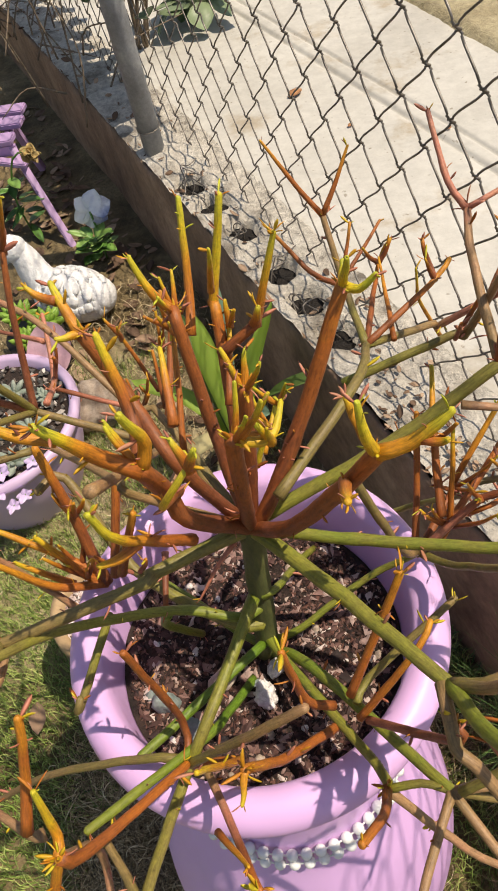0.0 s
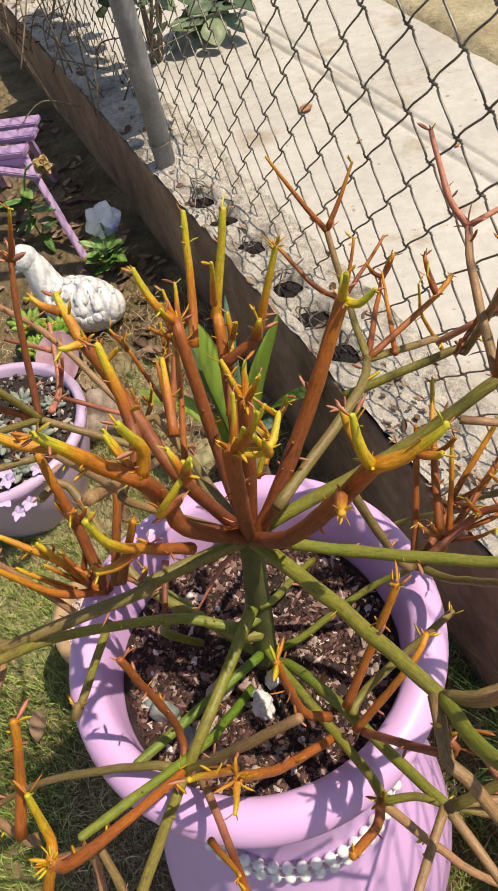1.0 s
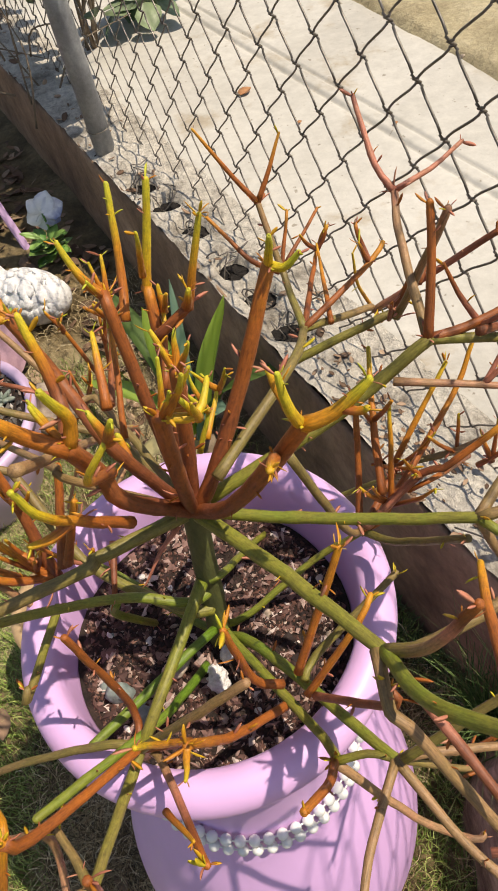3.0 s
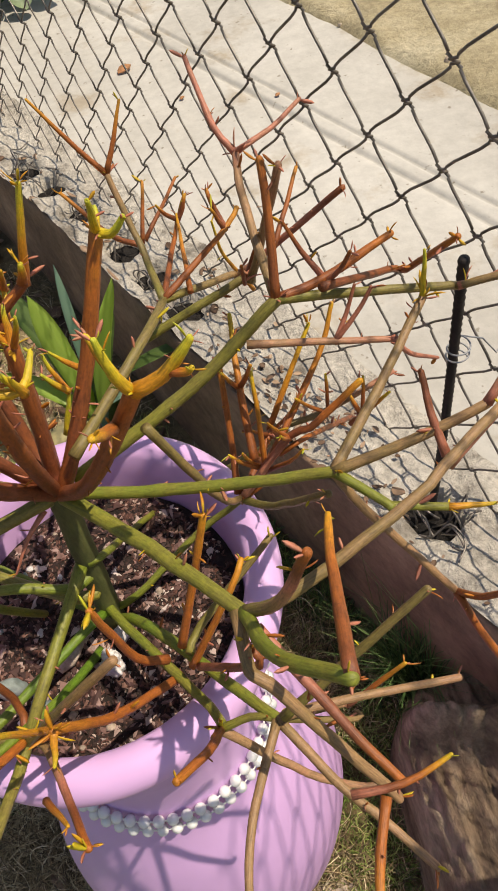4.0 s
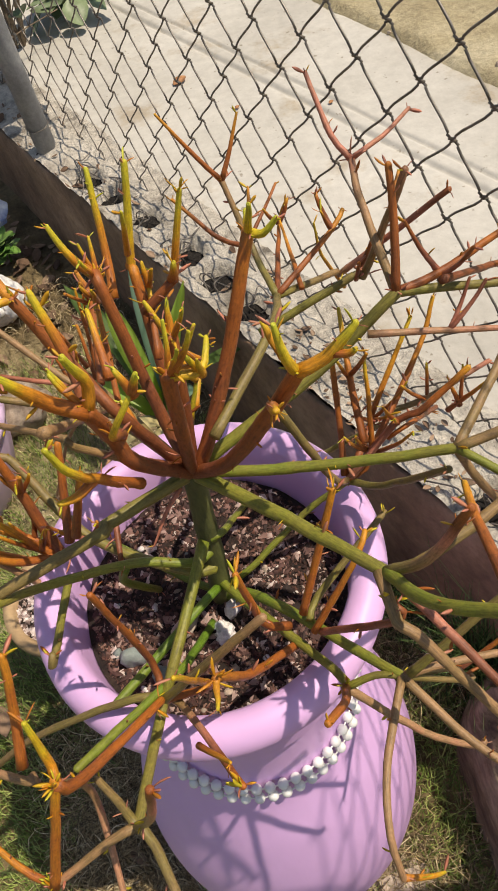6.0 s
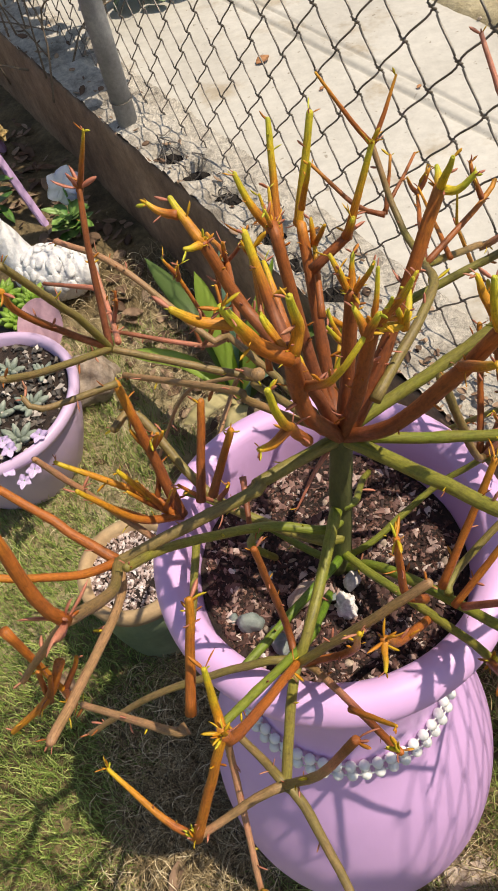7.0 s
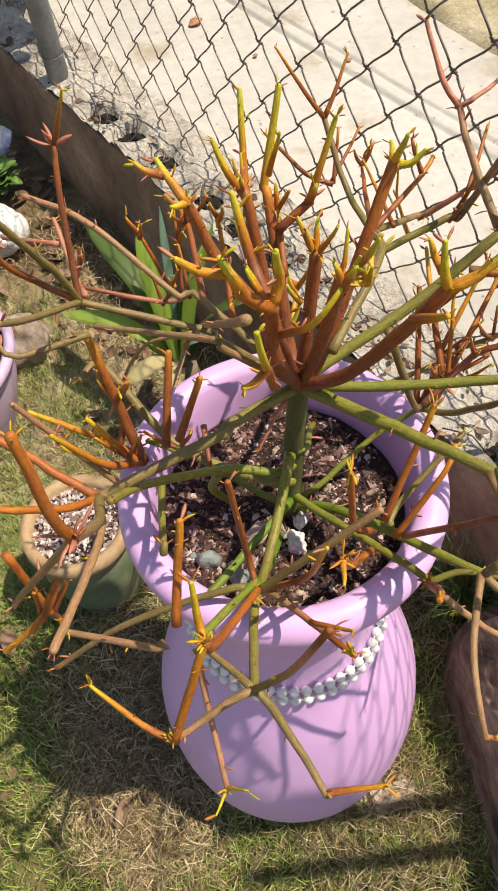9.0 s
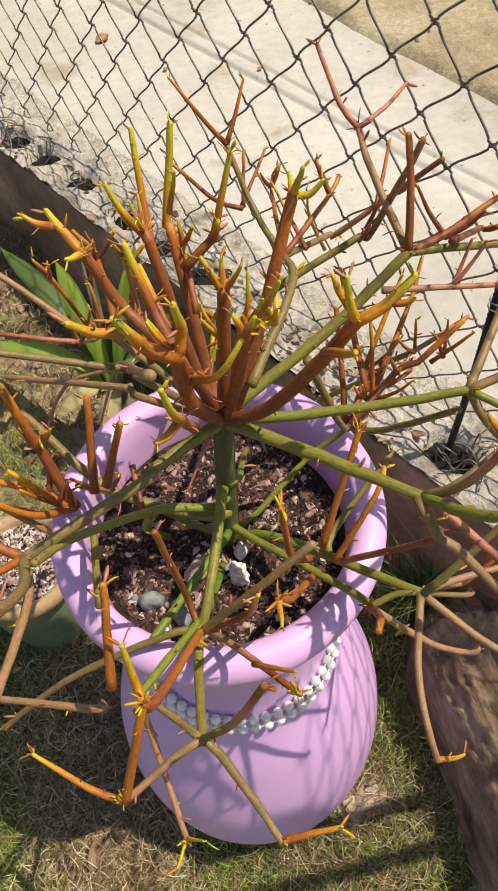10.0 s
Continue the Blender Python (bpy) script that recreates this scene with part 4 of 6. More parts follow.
stem("b6", 36, 32, 0.22, 0.34, (-0.044, -0.119, 0.978), (0.008, -0.123, 1.046), (0.050, -0.121, 1.089))
stem("b6", 38, 30, 0.28, 0.72, (-0.044, -0.119, 0.978), (-0.032, -0.124, 0.977), (0.013, -0.203, 1.036))
stem("b6", 24, 16, 0.70, 0.86, (-0.012, -0.172, 1.032), (0.012, -0.195, 1.066))
stem("b6", 32, 22, 0.66, 0.92, (-0.044, -0.119, 0.978), (-0.004, -0.123, 0.997), (-0.001, -0.163, 1.138))
stem("b6", 50, 46, -0.02, 0.06, (0.006, -0.012, 0.926), (0.000, -0.028, 0.946), (-0.025, -0.051, 0.951), (-0.047, -0.071, 0.954), (-0.085, -0.108, 0.964))
stem("b6", 48, 38, -0.04, 0.10, (-0.008, -0.033, 0.900), (-0.022, -0.070, 0.937), (-0.034, -0.100, 0.972), (-0.097, -0.166, 1.025))
stem("b5", 46, 42, 0.05, 0.17, (-0.056, -0.018, 1.012), (-0.067, -0.010, 0.974), (-0.052, 0.006, 0.914))
stem("b5", 46, 38, 0.05, 0.10, (0.004, -0.010, 0.914), (-0.019, 0.003, 0.921), (-0.074, 0.037, 0.953), (-0.120, 0.056, 0.974))
stem("b4", 22, 8, 0.46, 0.48, (0.008, 0.002, 1.074), (-0.008, -0.014, 1.066), (-0.022, -0.027, 1.049))
stem("b7", 64, 52, 0.12, 0.20, (0.030, 0.025, 1.069), (0.131, 0.051, 1.109), (0.195, 0.064, 1.155))
stem("b7", 36, 28, 0.30, 0.40, (0.195, 0.064, 1.155), (0.192, 0.139, 1.180), (0.196, 0.179, 1.192))
stem("b7", 28, 18, 0.45, 0.47, (0.196, 0.179, 1.192), (0.185, 0.194, 1.206), (0.177, 0.231, 1.239))
stem("b7", 24, 16, 0.44, 0.46, (0.196, 0.179, 1.192), (0.225, 0.194, 1.195), (0.251, 0.209, 1.202))
stem("b7", 35, 26, 0.62, 0.74, (0.195, 0.064, 1.155), (0.200, 0.085, 1.198), (0.202, 0.104, 1.230))
stem("b7", 36, 26, 0.60, 0.76, (0.195, 0.064, 1.155), (0.231, 0.072, 1.156), (0.278, 0.084, 1.169))
stem("b7", 31, 22, 0.58, 0.74, (0.223, 0.050, 1.169), (0.294, 0.113, 1.111), (0.299, 0.109, 1.111), (0.306, 0.044, 1.188))
stem("b7", 44, 34, 0.16, 0.30, (0.195, 0.064, 1.155), (0.244, 0.068, 1.142), (0.321, 0.074, 1.119), (0.325, 0.072, 1.119), (0.361, 0.060, 1.133))
stem("b7", 30, 22, 0.36, 0.44, (0.170, 0.051, 1.134), (0.227, 0.042, 1.127), (0.268, 0.037, 1.120))
stem("b7", 22, 14, 0.46, 0.50, (0.266, 0.036, 1.123), (0.280, 0.040, 1.099), (0.307, 0.052, 1.072))
stem("b7", 30, 20, 0.45, 0.46, (0.325, 0.072, 1.119), (0.348, 0.066, 1.127), (0.363, 0.066, 1.138))
stem("b8", 50, 40, 0.24, 0.26, (0.045, 0.004, 1.121), (0.105, 0.083, 1.134), (0.119, 0.148, 1.104))
stem("b8", 34, 26, 0.20, 0.33, (0.119, 0.148, 1.104), (0.110, 0.207, 1.111), (0.098, 0.248, 1.158))
stem("b8", 25, 15, 0.64, 0.86, (0.098, 0.248, 1.158), (0.082, 0.254, 1.180), (0.057, 0.265, 1.220))
stem("b8", 25, 15, 0.66, 0.86, (0.098, 0.248, 1.158), (0.111, 0.258, 1.179), (0.123, 0.269, 1.202))
stem("b8", 27, 17, 0.60, 0.80, (0.107, 0.241, 1.090), (0.084, 0.258, 1.094), (0.050, 0.294, 1.122))
stem("b8", 22, 14, 0.64, 0.82, (0.109, 0.247, 1.086), (0.122, 0.283, 1.122))
stem("b8", 22, 14, 0.60, 0.74, (0.111, 0.260, 1.079), (0.151, 0.305, 1.104))
stem("b8", 28, 18, 0.58, 0.88, (0.119, 0.148, 1.104), (0.144, 0.266, 1.088), (0.153, 0.272, 1.104))
stem("b8", 31, 21, 0.62, 0.84, (0.119, 0.148, 1.104), (0.180, 0.195, 1.120), (0.193, 0.208, 1.127))
stem("b8", 34, 26, 0.20, 0.60, (0.119, 0.148, 1.104), (0.179, 0.187, 1.079), (0.185, 0.185, 1.080), (0.266, 0.155, 1.160))
stem("b8", 24, 15, 0.62, 0.80, (0.213, 0.165, 1.115), (0.246, 0.217, 1.144))
stem("b8", 44, 32, 0.12, 0.40, (0.097, 0.119, 1.095), (0.182, 0.127, 1.124), (0.187, 0.120, 1.128), (0.212, 0.099, 1.226))
stem("b8", 24, 14, 0.70, 0.88, (0.141, 0.151, 1.103), (0.144, 0.264, 1.095))
stem("b8", 22, 14, 0.80, 0.92, (0.200, 0.252, 1.000), (0.177, 0.240, 1.059), (0.172, 0.237, 1.099))
stem("b9", 40, 34, 0.10, 0.20, (0.013, 0.000, 0.993), (0.025, -0.001, 1.000), (0.060, 0.095, 0.897), (0.139, 0.119, 0.904), (0.186, 0.065, 1.004))
stem("b9", 40, 34, 0.08, 0.16, (0.007, -0.008, 0.920), (0.035, -0.006, 0.931), (0.099, 0.022, 0.960), (0.141, 0.024, 0.991))
stem("b9", 36, 30, 0.26, 0.30, (0.093, 0.013, 1.122), (0.125, 0.011, 1.023), (0.141, 0.024, 0.991))
stem("b9", 38, 28, 0.62, 0.80, (0.139, 0.029, 0.993), (0.144, 0.057, 1.030), (0.149, 0.092, 1.081))
stem("b9", 36, 24, 0.64, 0.92, (0.158, 0.030, 1.031), (0.160, 0.079, 1.065), (0.166, 0.128, 1.091))
stem("b9", 36, 24, 0.62, 0.92, (0.141, 0.024, 0.991), (0.177, 0.071, 1.007), (0.177, 0.076, 1.006), (0.226, 0.121, 1.068))
stem("b9", 34, 24, 0.62, 0.86, (0.141, 0.024, 0.991), (0.165, 0.036, 1.010), (0.228, 0.102, 1.049), (0.247, 0.126, 1.079))
stem("b9", 36, 26, 0.42, 0.84, (0.141, 0.024, 0.991), (0.187, 0.033, 1.047), (0.203, 0.029, 1.057), (0.243, 0.036, 1.087))
stem("b9", 30, 22, 0.24, 0.44, (0.188, 0.069, 1.013), (0.227, 0.074, 1.013), (0.285, 0.085, 1.028))
stem("b9", 26, 17, 0.66, 0.93, (0.245, 0.069, 0.994), (0.253, 0.063, 1.011), (0.271, 0.052, 1.045))
stem("b9", 34, 28, 0.20, 0.26, (0.141, 0.024, 0.991), (0.163, 0.002, 1.006), (0.196, -0.051, 1.093))
stem("b9", 28, 20, 0.64, 0.90, (0.141, 0.024, 0.991), (0.163, 0.029, 1.013), (0.170, 0.065, 1.091))
stem("b9", 28, 20, 0.60, 0.72, (0.268, 0.151, 0.891), (0.203, 0.038, 1.034), (0.178, 0.032, 1.028))
stem("b10", 46, 38, 0.26, 0.28, (0.020, 0.010, 1.078), (-0.039, 0.097, 1.058), (-0.042, 0.102, 1.061), (-0.150, 0.125, 1.103))
stem("b10", 38, 28, 0.56, 0.66, (-0.150, 0.125, 1.103), (-0.144, 0.162, 1.176), (-0.138, 0.184, 1.214))
stem("b10", 28, 14, 0.62, 0.96, (-0.139, 0.185, 1.211), (-0.119, 0.181, 1.258))
stem("b10", 34, 28, 0.20, 0.26, (-0.150, 0.125, 1.103), (-0.156, 0.108, 1.152), (-0.177, 0.073, 1.240))
stem("b10", 32, 24, 0.52, 0.82, (-0.150, 0.125, 1.103), (-0.183, 0.081, 1.191), (-0.179, 0.059, 1.231))
stem("b10", 30, 24, 0.22, 0.28, (-0.150, 0.125, 1.103), (-0.169, 0.029, 1.185), (-0.175, -0.010, 1.223))
stem("b10", 30, 24, 0.26, 0.30, (-0.142, 0.078, 1.110), (-0.200, 0.063, 1.114), (-0.212, 0.069, 1.123))
stem("b10", 30, 22, 0.46, 0.44, (-0.146, 0.140, 1.095), (-0.160, 0.198, 1.068), (-0.173, 0.262, 1.089))
stem("b10", 28, 18, 0.46, 0.56, (-0.172, 0.238, 1.077), (-0.232, 0.276, 1.066))
stem("b11", 34, 26, 0.24, 0.40, (0.020, 0.010, 1.078), (-0.051, 0.113, 1.102), (-0.063, 0.111, 1.101), (-0.129, 0.169, 1.149), (-0.180, 0.208, 1.157))
stem("b11", 24, 16, 0.60, 0.70, (-0.061, 0.187, 1.032), (-0.056, 0.205, 1.081))
stem("b11", 24, 16, 0.62, 0.98, (-0.072, 0.202, 1.028), (-0.091, 0.214, 1.093), (-0.091, 0.215, 1.097))
stem("b11", 28, 20, 0.36, 0.60, (-0.056, 0.158, 1.057), (-0.081, 0.162, 1.050), (-0.161, 0.185, 1.068))
stem("b11", 32, 26, 0.34, 0.38, (-0.027, -0.069, 1.250), (-0.061, 0.201, 0.952), (-0.107, 0.088, 0.943))
stem("b11", 30, 24, 0.30, 0.36, (0.020, 0.010, 1.078), (-0.041, -0.012, 1.167), (-0.045, -0.005, 1.168), (-0.137, 0.088, 1.107))
stem("b11", 24, 18, 0.34, 0.40, (-0.057, 0.178, 0.983), (-0.121, 0.207, 0.938), (-0.179, 0.201, 0.837))
stem("b12", 44, 34, 0.16, 0.30, (0.011, -0.003, 0.963), (-0.004, -0.015, 0.967), (-0.090, 0.032, 0.990), (-0.146, 0.102, 1.040), (-0.165, 0.087, 1.046))
stem("b12", 50, 32, 0.58, 0.80, (-0.128, 0.040, 0.963), (-0.139, 0.071, 1.028), (-0.148, 0.092, 1.095))
stem("b12", 38, 24, 0.70, 0.93, (-0.128, 0.040, 0.963), (-0.147, 0.051, 0.980), (-0.218, 0.065, 1.043))
stem("b12", 38, 26, 0.66, 0.92, (-0.128, 0.040, 0.963), (-0.141, 0.040, 0.982), (-0.165, 0.048, 1.036))
stem("b12", 38, 24, 0.66, 0.90, (-0.128, 0.040, 0.963), (-0.159, 0.022, 0.998), (-0.189, 0.015, 1.065))
stem("b12", 36, 28, 0.60, 0.74, (-0.100, 0.016, 1.017), (-0.081, 0.061, 1.089))
stem("b12", 34, 24, 0.62, 0.80, (-0.086, 0.005, 1.040), (-0.059, 0.015, 1.104))
stem("b12", 34, 20, 0.72, 0.94, (-0.161, 0.045, 0.957), (-0.197, 0.046, 1.003))
stem("b12", 30, 22, 0.36, 0.40, (-0.143, 0.016, 0.943), (-0.176, 0.025, 1.012), (-0.209, 0.025, 1.102))
stem("b2", 24, 16, 0.50, 0.93, (0.161, -0.219, 1.100), (0.186, -0.220, 1.103), (0.211, -0.214, 1.108))
stem("b2", 28, 22, 0.68, 0.80, (0.177, -0.223, 1.099), (0.167, -0.245, 1.097), (0.159, -0.270, 1.095))
stem("crown", 30, 20, 0.62, 0.80, (-0.043, 0.117, 1.086), (-0.044, 0.214, 1.096), (-0.060, 0.275, 1.085))
stem("crown", 24, 16, 0.70, 0.92, (-0.023, 0.061, 1.108), (-0.020, 0.130, 1.164), (-0.022, 0.123, 1.159))
stem("crown", 26, 18, 0.66, 0.90, (0.020, 0.057, 1.156), (0.025, 0.105, 1.183))
stem("b11", 22, 14, 0.60, 0.80, (-0.054, 0.148, 1.061), (-0.056, 0.177, 1.102))


def bud(limb, at, count, size, lo, hi):
    """A tuft of short leaves on a blunt stem end."""
    at = Vector(at)
    for i in range(count):
        a, e = leaf_rng.random() * 6.28, leaf_rng.uniform(0.1, 1.3)
        d = Vector((math.cos(a) * math.cos(e), math.sin(a) * math.cos(e), math.sin(e)))
        add_leaf(LEAVES[limb], at + d * 0.0022, d, size * leaf_rng.uniform(0.6, 1.3), leaf_rng.uniform(lo, hi))


bud("crown", (0.100, 0.066, 1.234), 6, 0.007, 0.78, 0.98)
bud("crown", (0.037, 0.029, 1.199), 12, 0.008, 0.78, 0.98)
bud("crown", (0.036, -0.036, 1.233), 12, 0.008, 0.78, 0.98)
bud("crown", (-0.009, -0.048, 1.234), 10, 0.006, 0.78, 0.98)
bud("crown", (-0.003, 0.085, 1.216), 14, 0.006, 0.78, 0.98)
bud("crown", (-0.046, 0.039, 1.250), 7, 0.006, 0.78, 0.98)
bud("crown", (0.105, -0.041, 1.216), 7, 0.007, 0.78, 0.98)
bud("b6", (-0.087, -0.189, 1.089), 11, 0.012, 0.78, 0.98)
bud("b6", (-0.126, -0.226, 0.993), 8, 0.010, 0.78, 0.98)
bud("b3", (0.015, -0.152, 1.091), 5, 0.013, 0.78, 0.98)
bud("b3", (0.092, -0.146, 0.992), 6, 0.011, 0.78, 0.98)
bud("b6", (-0.098, -0.254, 0.918), 4, 0.009, 0.78, 0.98)
bud("b1", (0.201, -0.048, 1.112), 3, 0.010, 0.78, 0.98)
bud("b7", (0.195, 0.064, 1.155), 4, 0.010, 0.43, 0.5)
bud("b7", (0.196, 0.179, 1.192), 4, 0.012, 0.43, 0.5)
bud("b1", (0.289, 0.048, 1.141), 5, 0.013, 0.78, 0.98)
bud("b3", (0.038, -0.087, 1.088), 4, 0.013, 0.78, 0.98)
bud("b3", (0.116, -0.043, 1.090), 4, 0.013, 0.78, 0.98)
bud("b3", (0.129, -0.139, 1.106), 5, 0.013, 0.78, 0.98)
bud("b4", (-0.144, -0.150, 1.188), 6, 0.020, 0.43, 0.5)
bud("b10", (-0.138, 0.184, 1.214), 5, 0.016, 0.43, 0.5)
bud("b9", (0.226, 0.121, 1.068), 3, 0.010, 0.78, 0.98)
bud("crown", (-0.037, -0.063, 1.291), 4, 0.009, 0.78, 0.98)
bud("crown", (0.065, 0.093, 1.257), 4, 0.008, 0.78, 0.98)
bud("b6", (0.013, -0.203, 1.036), 5, 0.014, 0.78, 0.98)
bud("b6", (-0.182, -0.178, 1.007), 3, 0.010, 0.78, 0.98)


stem("crown", 22, 14, 0.72, 0.98, (0.036, -0.036, 1.232), (0.048, -0.040, 1.250), (0.055, -0.043, 1.267))
stem("crown", 18, 13, 0.72, 0.98, (0.036, -0.036, 1.227), (0.040, -0.029, 1.247), (0.042, -0.024, 1.261))
stem("crown", 23, 12, 0.74, 0.97, (0.036, -0.036, 1.227), (0.049, -0.037, 1.249), (0.058, -0.038, 1.266))
stem("crown", 22, 13, 0.73, 1.00, (0.036, -0.036, 1.230), (0.042, -0.038, 1.243), (0.046, -0.039, 1.253))
stem("crown", 26, 16, 0.74, 0.93, (0.037, 0.029, 1.196), (0.031, 0.036, 1.210), (0.027, 0.042, 1.221))
stem("crown", 21, 12, 0.75, 0.98, (0.037, 0.029, 1.197), (0.045, 0.025, 1.213), (0.050, 0.022, 1.226))
stem("crown", 27, 12, 0.78, 0.99, (0.037, 0.029, 1.198), (0.039, 0.036, 1.210), (0.041, 0.040, 1.221))
stem("crown", 21, 14, 0.76, 0.93, (0.037, 0.029, 1.194), (0.033, 0.032, 1.208), (0.031, 0.034, 1.216))
stem("crown", 24, 13, 0.76, 1.00, (-0.009, -0.048, 1.232), (-0.016, -0.041, 1.247), (-0.021, -0.036, 1.259))
stem("crown", 19, 13, 0.75, 1.00, (-0.009, -0.048, 1.234), (-0.016, -0.042, 1.246), (-0.021, -0.038, 1.257))
stem("crown", 21, 12, 0.71, 0.92, (-0.003, 0.085, 1.212), (-0.002, 0.095, 1.226), (-0.001, 0.101, 1.236))
stem("crown", 18, 14, 0.70, 0.96, (-0.003, 0.085, 1.216), (-0.005, 0.078, 1.227), (-0.007, 0.073, 1.239))
stem("crown", 18, 11, 0.68, 0.92, (-0.003, 0.085, 1.212), (-0.006, 0.090, 1.227), (-0.008, 0.094, 1.237))
stem("crown", 25, 13, 0.71, 0.97, (0.025, -0.079, 1.270), (0.022, -0.076, 1.281), (0.020, -0.074, 1.286))
stem("crown", 23, 15, 0.69, 0.99, (0.025, -0.079, 1.273), (0.028, -0.080, 1.281), (0.030, -0.081, 1.286))
stem("crown", 26, 12, 0.79, 0.96, (0.043, 0.121, 1.080), (0.034, 0.120, 1.093), (0.027, 0.119, 1.106))
stem("crown", 25, 11, 0.79, 0.97, (0.043, 0.121, 1.077), (0.050, 0.116, 1.095), (0.054, 0.113, 1.110))
stem("crown", 18, 13, 0.83, 0.98, (0.043, 0.121, 1.076), (0.050, 0.116, 1.092), (0.054, 0.112, 1.103))
stem("crown", 24, 16, 0.86, 1.00, (0.038, 0.083, 1.098), (0.031, 0.082, 1.110), (0.026, 0.082, 1.121))
stem("crown", 19, 15, 0.77, 1.00, (0.038, 0.083, 1.099), (0.032, 0.090, 1.112), (0.029, 0.095, 1.126))
stem("crown", 25, 15, 0.76, 0.91, (0.025, 0.105, 1.180), (0.025, 0.109, 1.192), (0.025, 0.111, 1.199))
stem("crown", 20, 16, 0.74, 0.88, (0.025, 0.105, 1.181), (0.029, 0.098, 1.194), (0.032, 0.094, 1.204))
stem("crown", 26, 12, 0.72, 0.92, (-0.020, 0.130, 1.160), (-0.018, 0.120, 1.173), (-0.017, 0.114, 1.184))
stem("crown", 23, 13, 0.69, 0.89, (-0.020, 0.130, 1.162), (-0.024, 0.126, 1.173), (-0.026, 0.124, 1.182))
stem("crown", 23, 16, 0.63, 0.80, (-0.044, 0.214, 1.092), (-0.044, 0.206, 1.112), (-0.043, 0.200, 1.127))
stem("crown", 21, 13, 0.65, 0.79, (-0.044, 0.214, 1.090), (-0.053, 0.205, 1.108), (-0.059, 0.199, 1.121))
stem("crown", 19, 13, 0.57, 0.79, (-0.044, 0.214, 1.095), (-0.031, 0.211, 1.110), (-0.022, 0.209, 1.125))
stem("crown", 25, 12, 0.85, 0.93, (0.054, -0.033, 1.225), (0.054, -0.037, 1.236), (0.054, -0.039, 1.243))
stem("crown", 21, 15, 0.83, 1.00, (0.054, -0.033, 1.224), (0.050, -0.035, 1.239), (0.047, -0.037, 1.248))
stem("b11", 19, 15, 0.63, 0.89, (-0.056, 0.205, 1.075), (-0.055, 0.213, 1.095), (-0.054, 0.218, 1.109))
stem("b11", 19, 12, 0.61, 0.80, (-0.056, 0.205, 1.076), (-0.051, 0.209, 1.093), (-0.048, 0.212, 1.105))
stem("b11", 25, 13, 0.65, 0.84, (-0.056, 0.205, 1.076), (-0.053, 0.196, 1.093), (-0.050, 0.190, 1.105))
stem("b11", 18, 12, 0.56, 0.83, (-0.081, 0.162, 1.046), (-0.069, 0.157, 1.071), (-0.061, 0.154, 1.093))
stem("b11", 19, 14, 0.53, 0.81, (-0.081, 0.162, 1.049), (-0.072, 0.157, 1.062), (-0.066, 0.154, 1.074))
stem("b11", 21, 12, 0.51, 0.76, (-0.081, 0.162, 1.045), (-0.084, 0.168, 1.064), (-0.086, 0.173, 1.077))
stem("b11", 27, 13, 0.62, 0.89, (-0.091, 0.214, 1.087), (-0.088, 0.206, 1.103), (-0.086, 0.201, 1.113))
stem("b11", 27, 13, 0.63, 0.91, (-0.091, 0.214, 1.091), (-0.096, 0.215, 1.103), (-0.100, 0.216, 1.112))
stem("b12", 26, 15, 0.59, 0.88, (-0.139, 0.071, 1.026), (-0.129, 0.071, 1.038), (-0.122, 0.071, 1.049))
stem("b12", 27, 16, 0.62, 0.86, (-0.139, 0.071, 1.022), (-0.146, 0.076, 1.039), (-0.150, 0.079, 1.050))
stem("b12", 25, 15, 0.60, 0.85, (-0.139, 0.071, 1.026), (-0.130, 0.063, 1.046), (-0.123, 0.057, 1.065))
stem("b12", 23, 12, 0.54, 0.88, (-0.139, 0.071, 1.027), (-0.135, 0.064, 1.041), (-0.132, 0.060, 1.053))
stem("b12", 21, 16, 0.58, 0.87, (-0.141, 0.040, 0.977), (-0.153, 0.037, 1.002), (-0.161, 0.035, 1.023))
stem("b12", 21, 12, 0.53, 0.84, (-0.141, 0.040, 0.976), (-0.129, 0.036, 0.998), (-0.121, 0.034, 1.016))
stem("b12", 25, 13, 0.56, 0.80, (-0.141, 0.040, 0.976), (-0.134, 0.034, 0.994), (-0.130, 0.031, 1.006))
stem("b12", 21, 16, 0.56, 0.91, (-0.147, 0.051, 0.975), (-0.154, 0.054, 0.993), (-0.158, 0.056, 1.007))
stem("b12", 27, 15, 0.59, 0.90, (-0.147, 0.051, 0.978), (-0.140, 0.060, 0.996), (-0.136, 0.066, 1.012))
stem("b12", 26, 11, 0.59, 0.92, (-0.147, 0.051, 0.975), (-0.148, 0.043, 0.991), (-0.149, 0.038, 1.003))
stem("b12", 18, 12, 0.55, 0.74, (-0.090, 0.032, 0.984), (-0.106, 0.032, 1.005), (-0.117, 0.032, 1.023))
stem("b12", 24, 13, 0.50, 0.79, (-0.090, 0.032, 0.989), (-0.081, 0.029, 1.004), (-0.075, 0.027, 1.019))
stem("b12", 18, 15, 0.48, 0.81, (-0.090, 0.032, 0.989), (-0.102, 0.030, 1.001), (-0.110, 0.030, 1.014))
stem("b10", 18, 15, 0.45, 0.71, (-0.160, 0.198, 1.065), (-0.153, 0.203, 1.081), (-0.149, 0.206, 1.094))
stem("b10", 24, 16, 0.42, 0.74, (-0.160, 0.198, 1.064), (-0.152, 0.194, 1.083), (-0.147, 0.191, 1.097))
stem("b8", 24, 14, 0.57, 0.88, (0.180, 0.195, 1.118), (0.175, 0.196, 1.130), (0.172, 0.197, 1.139))
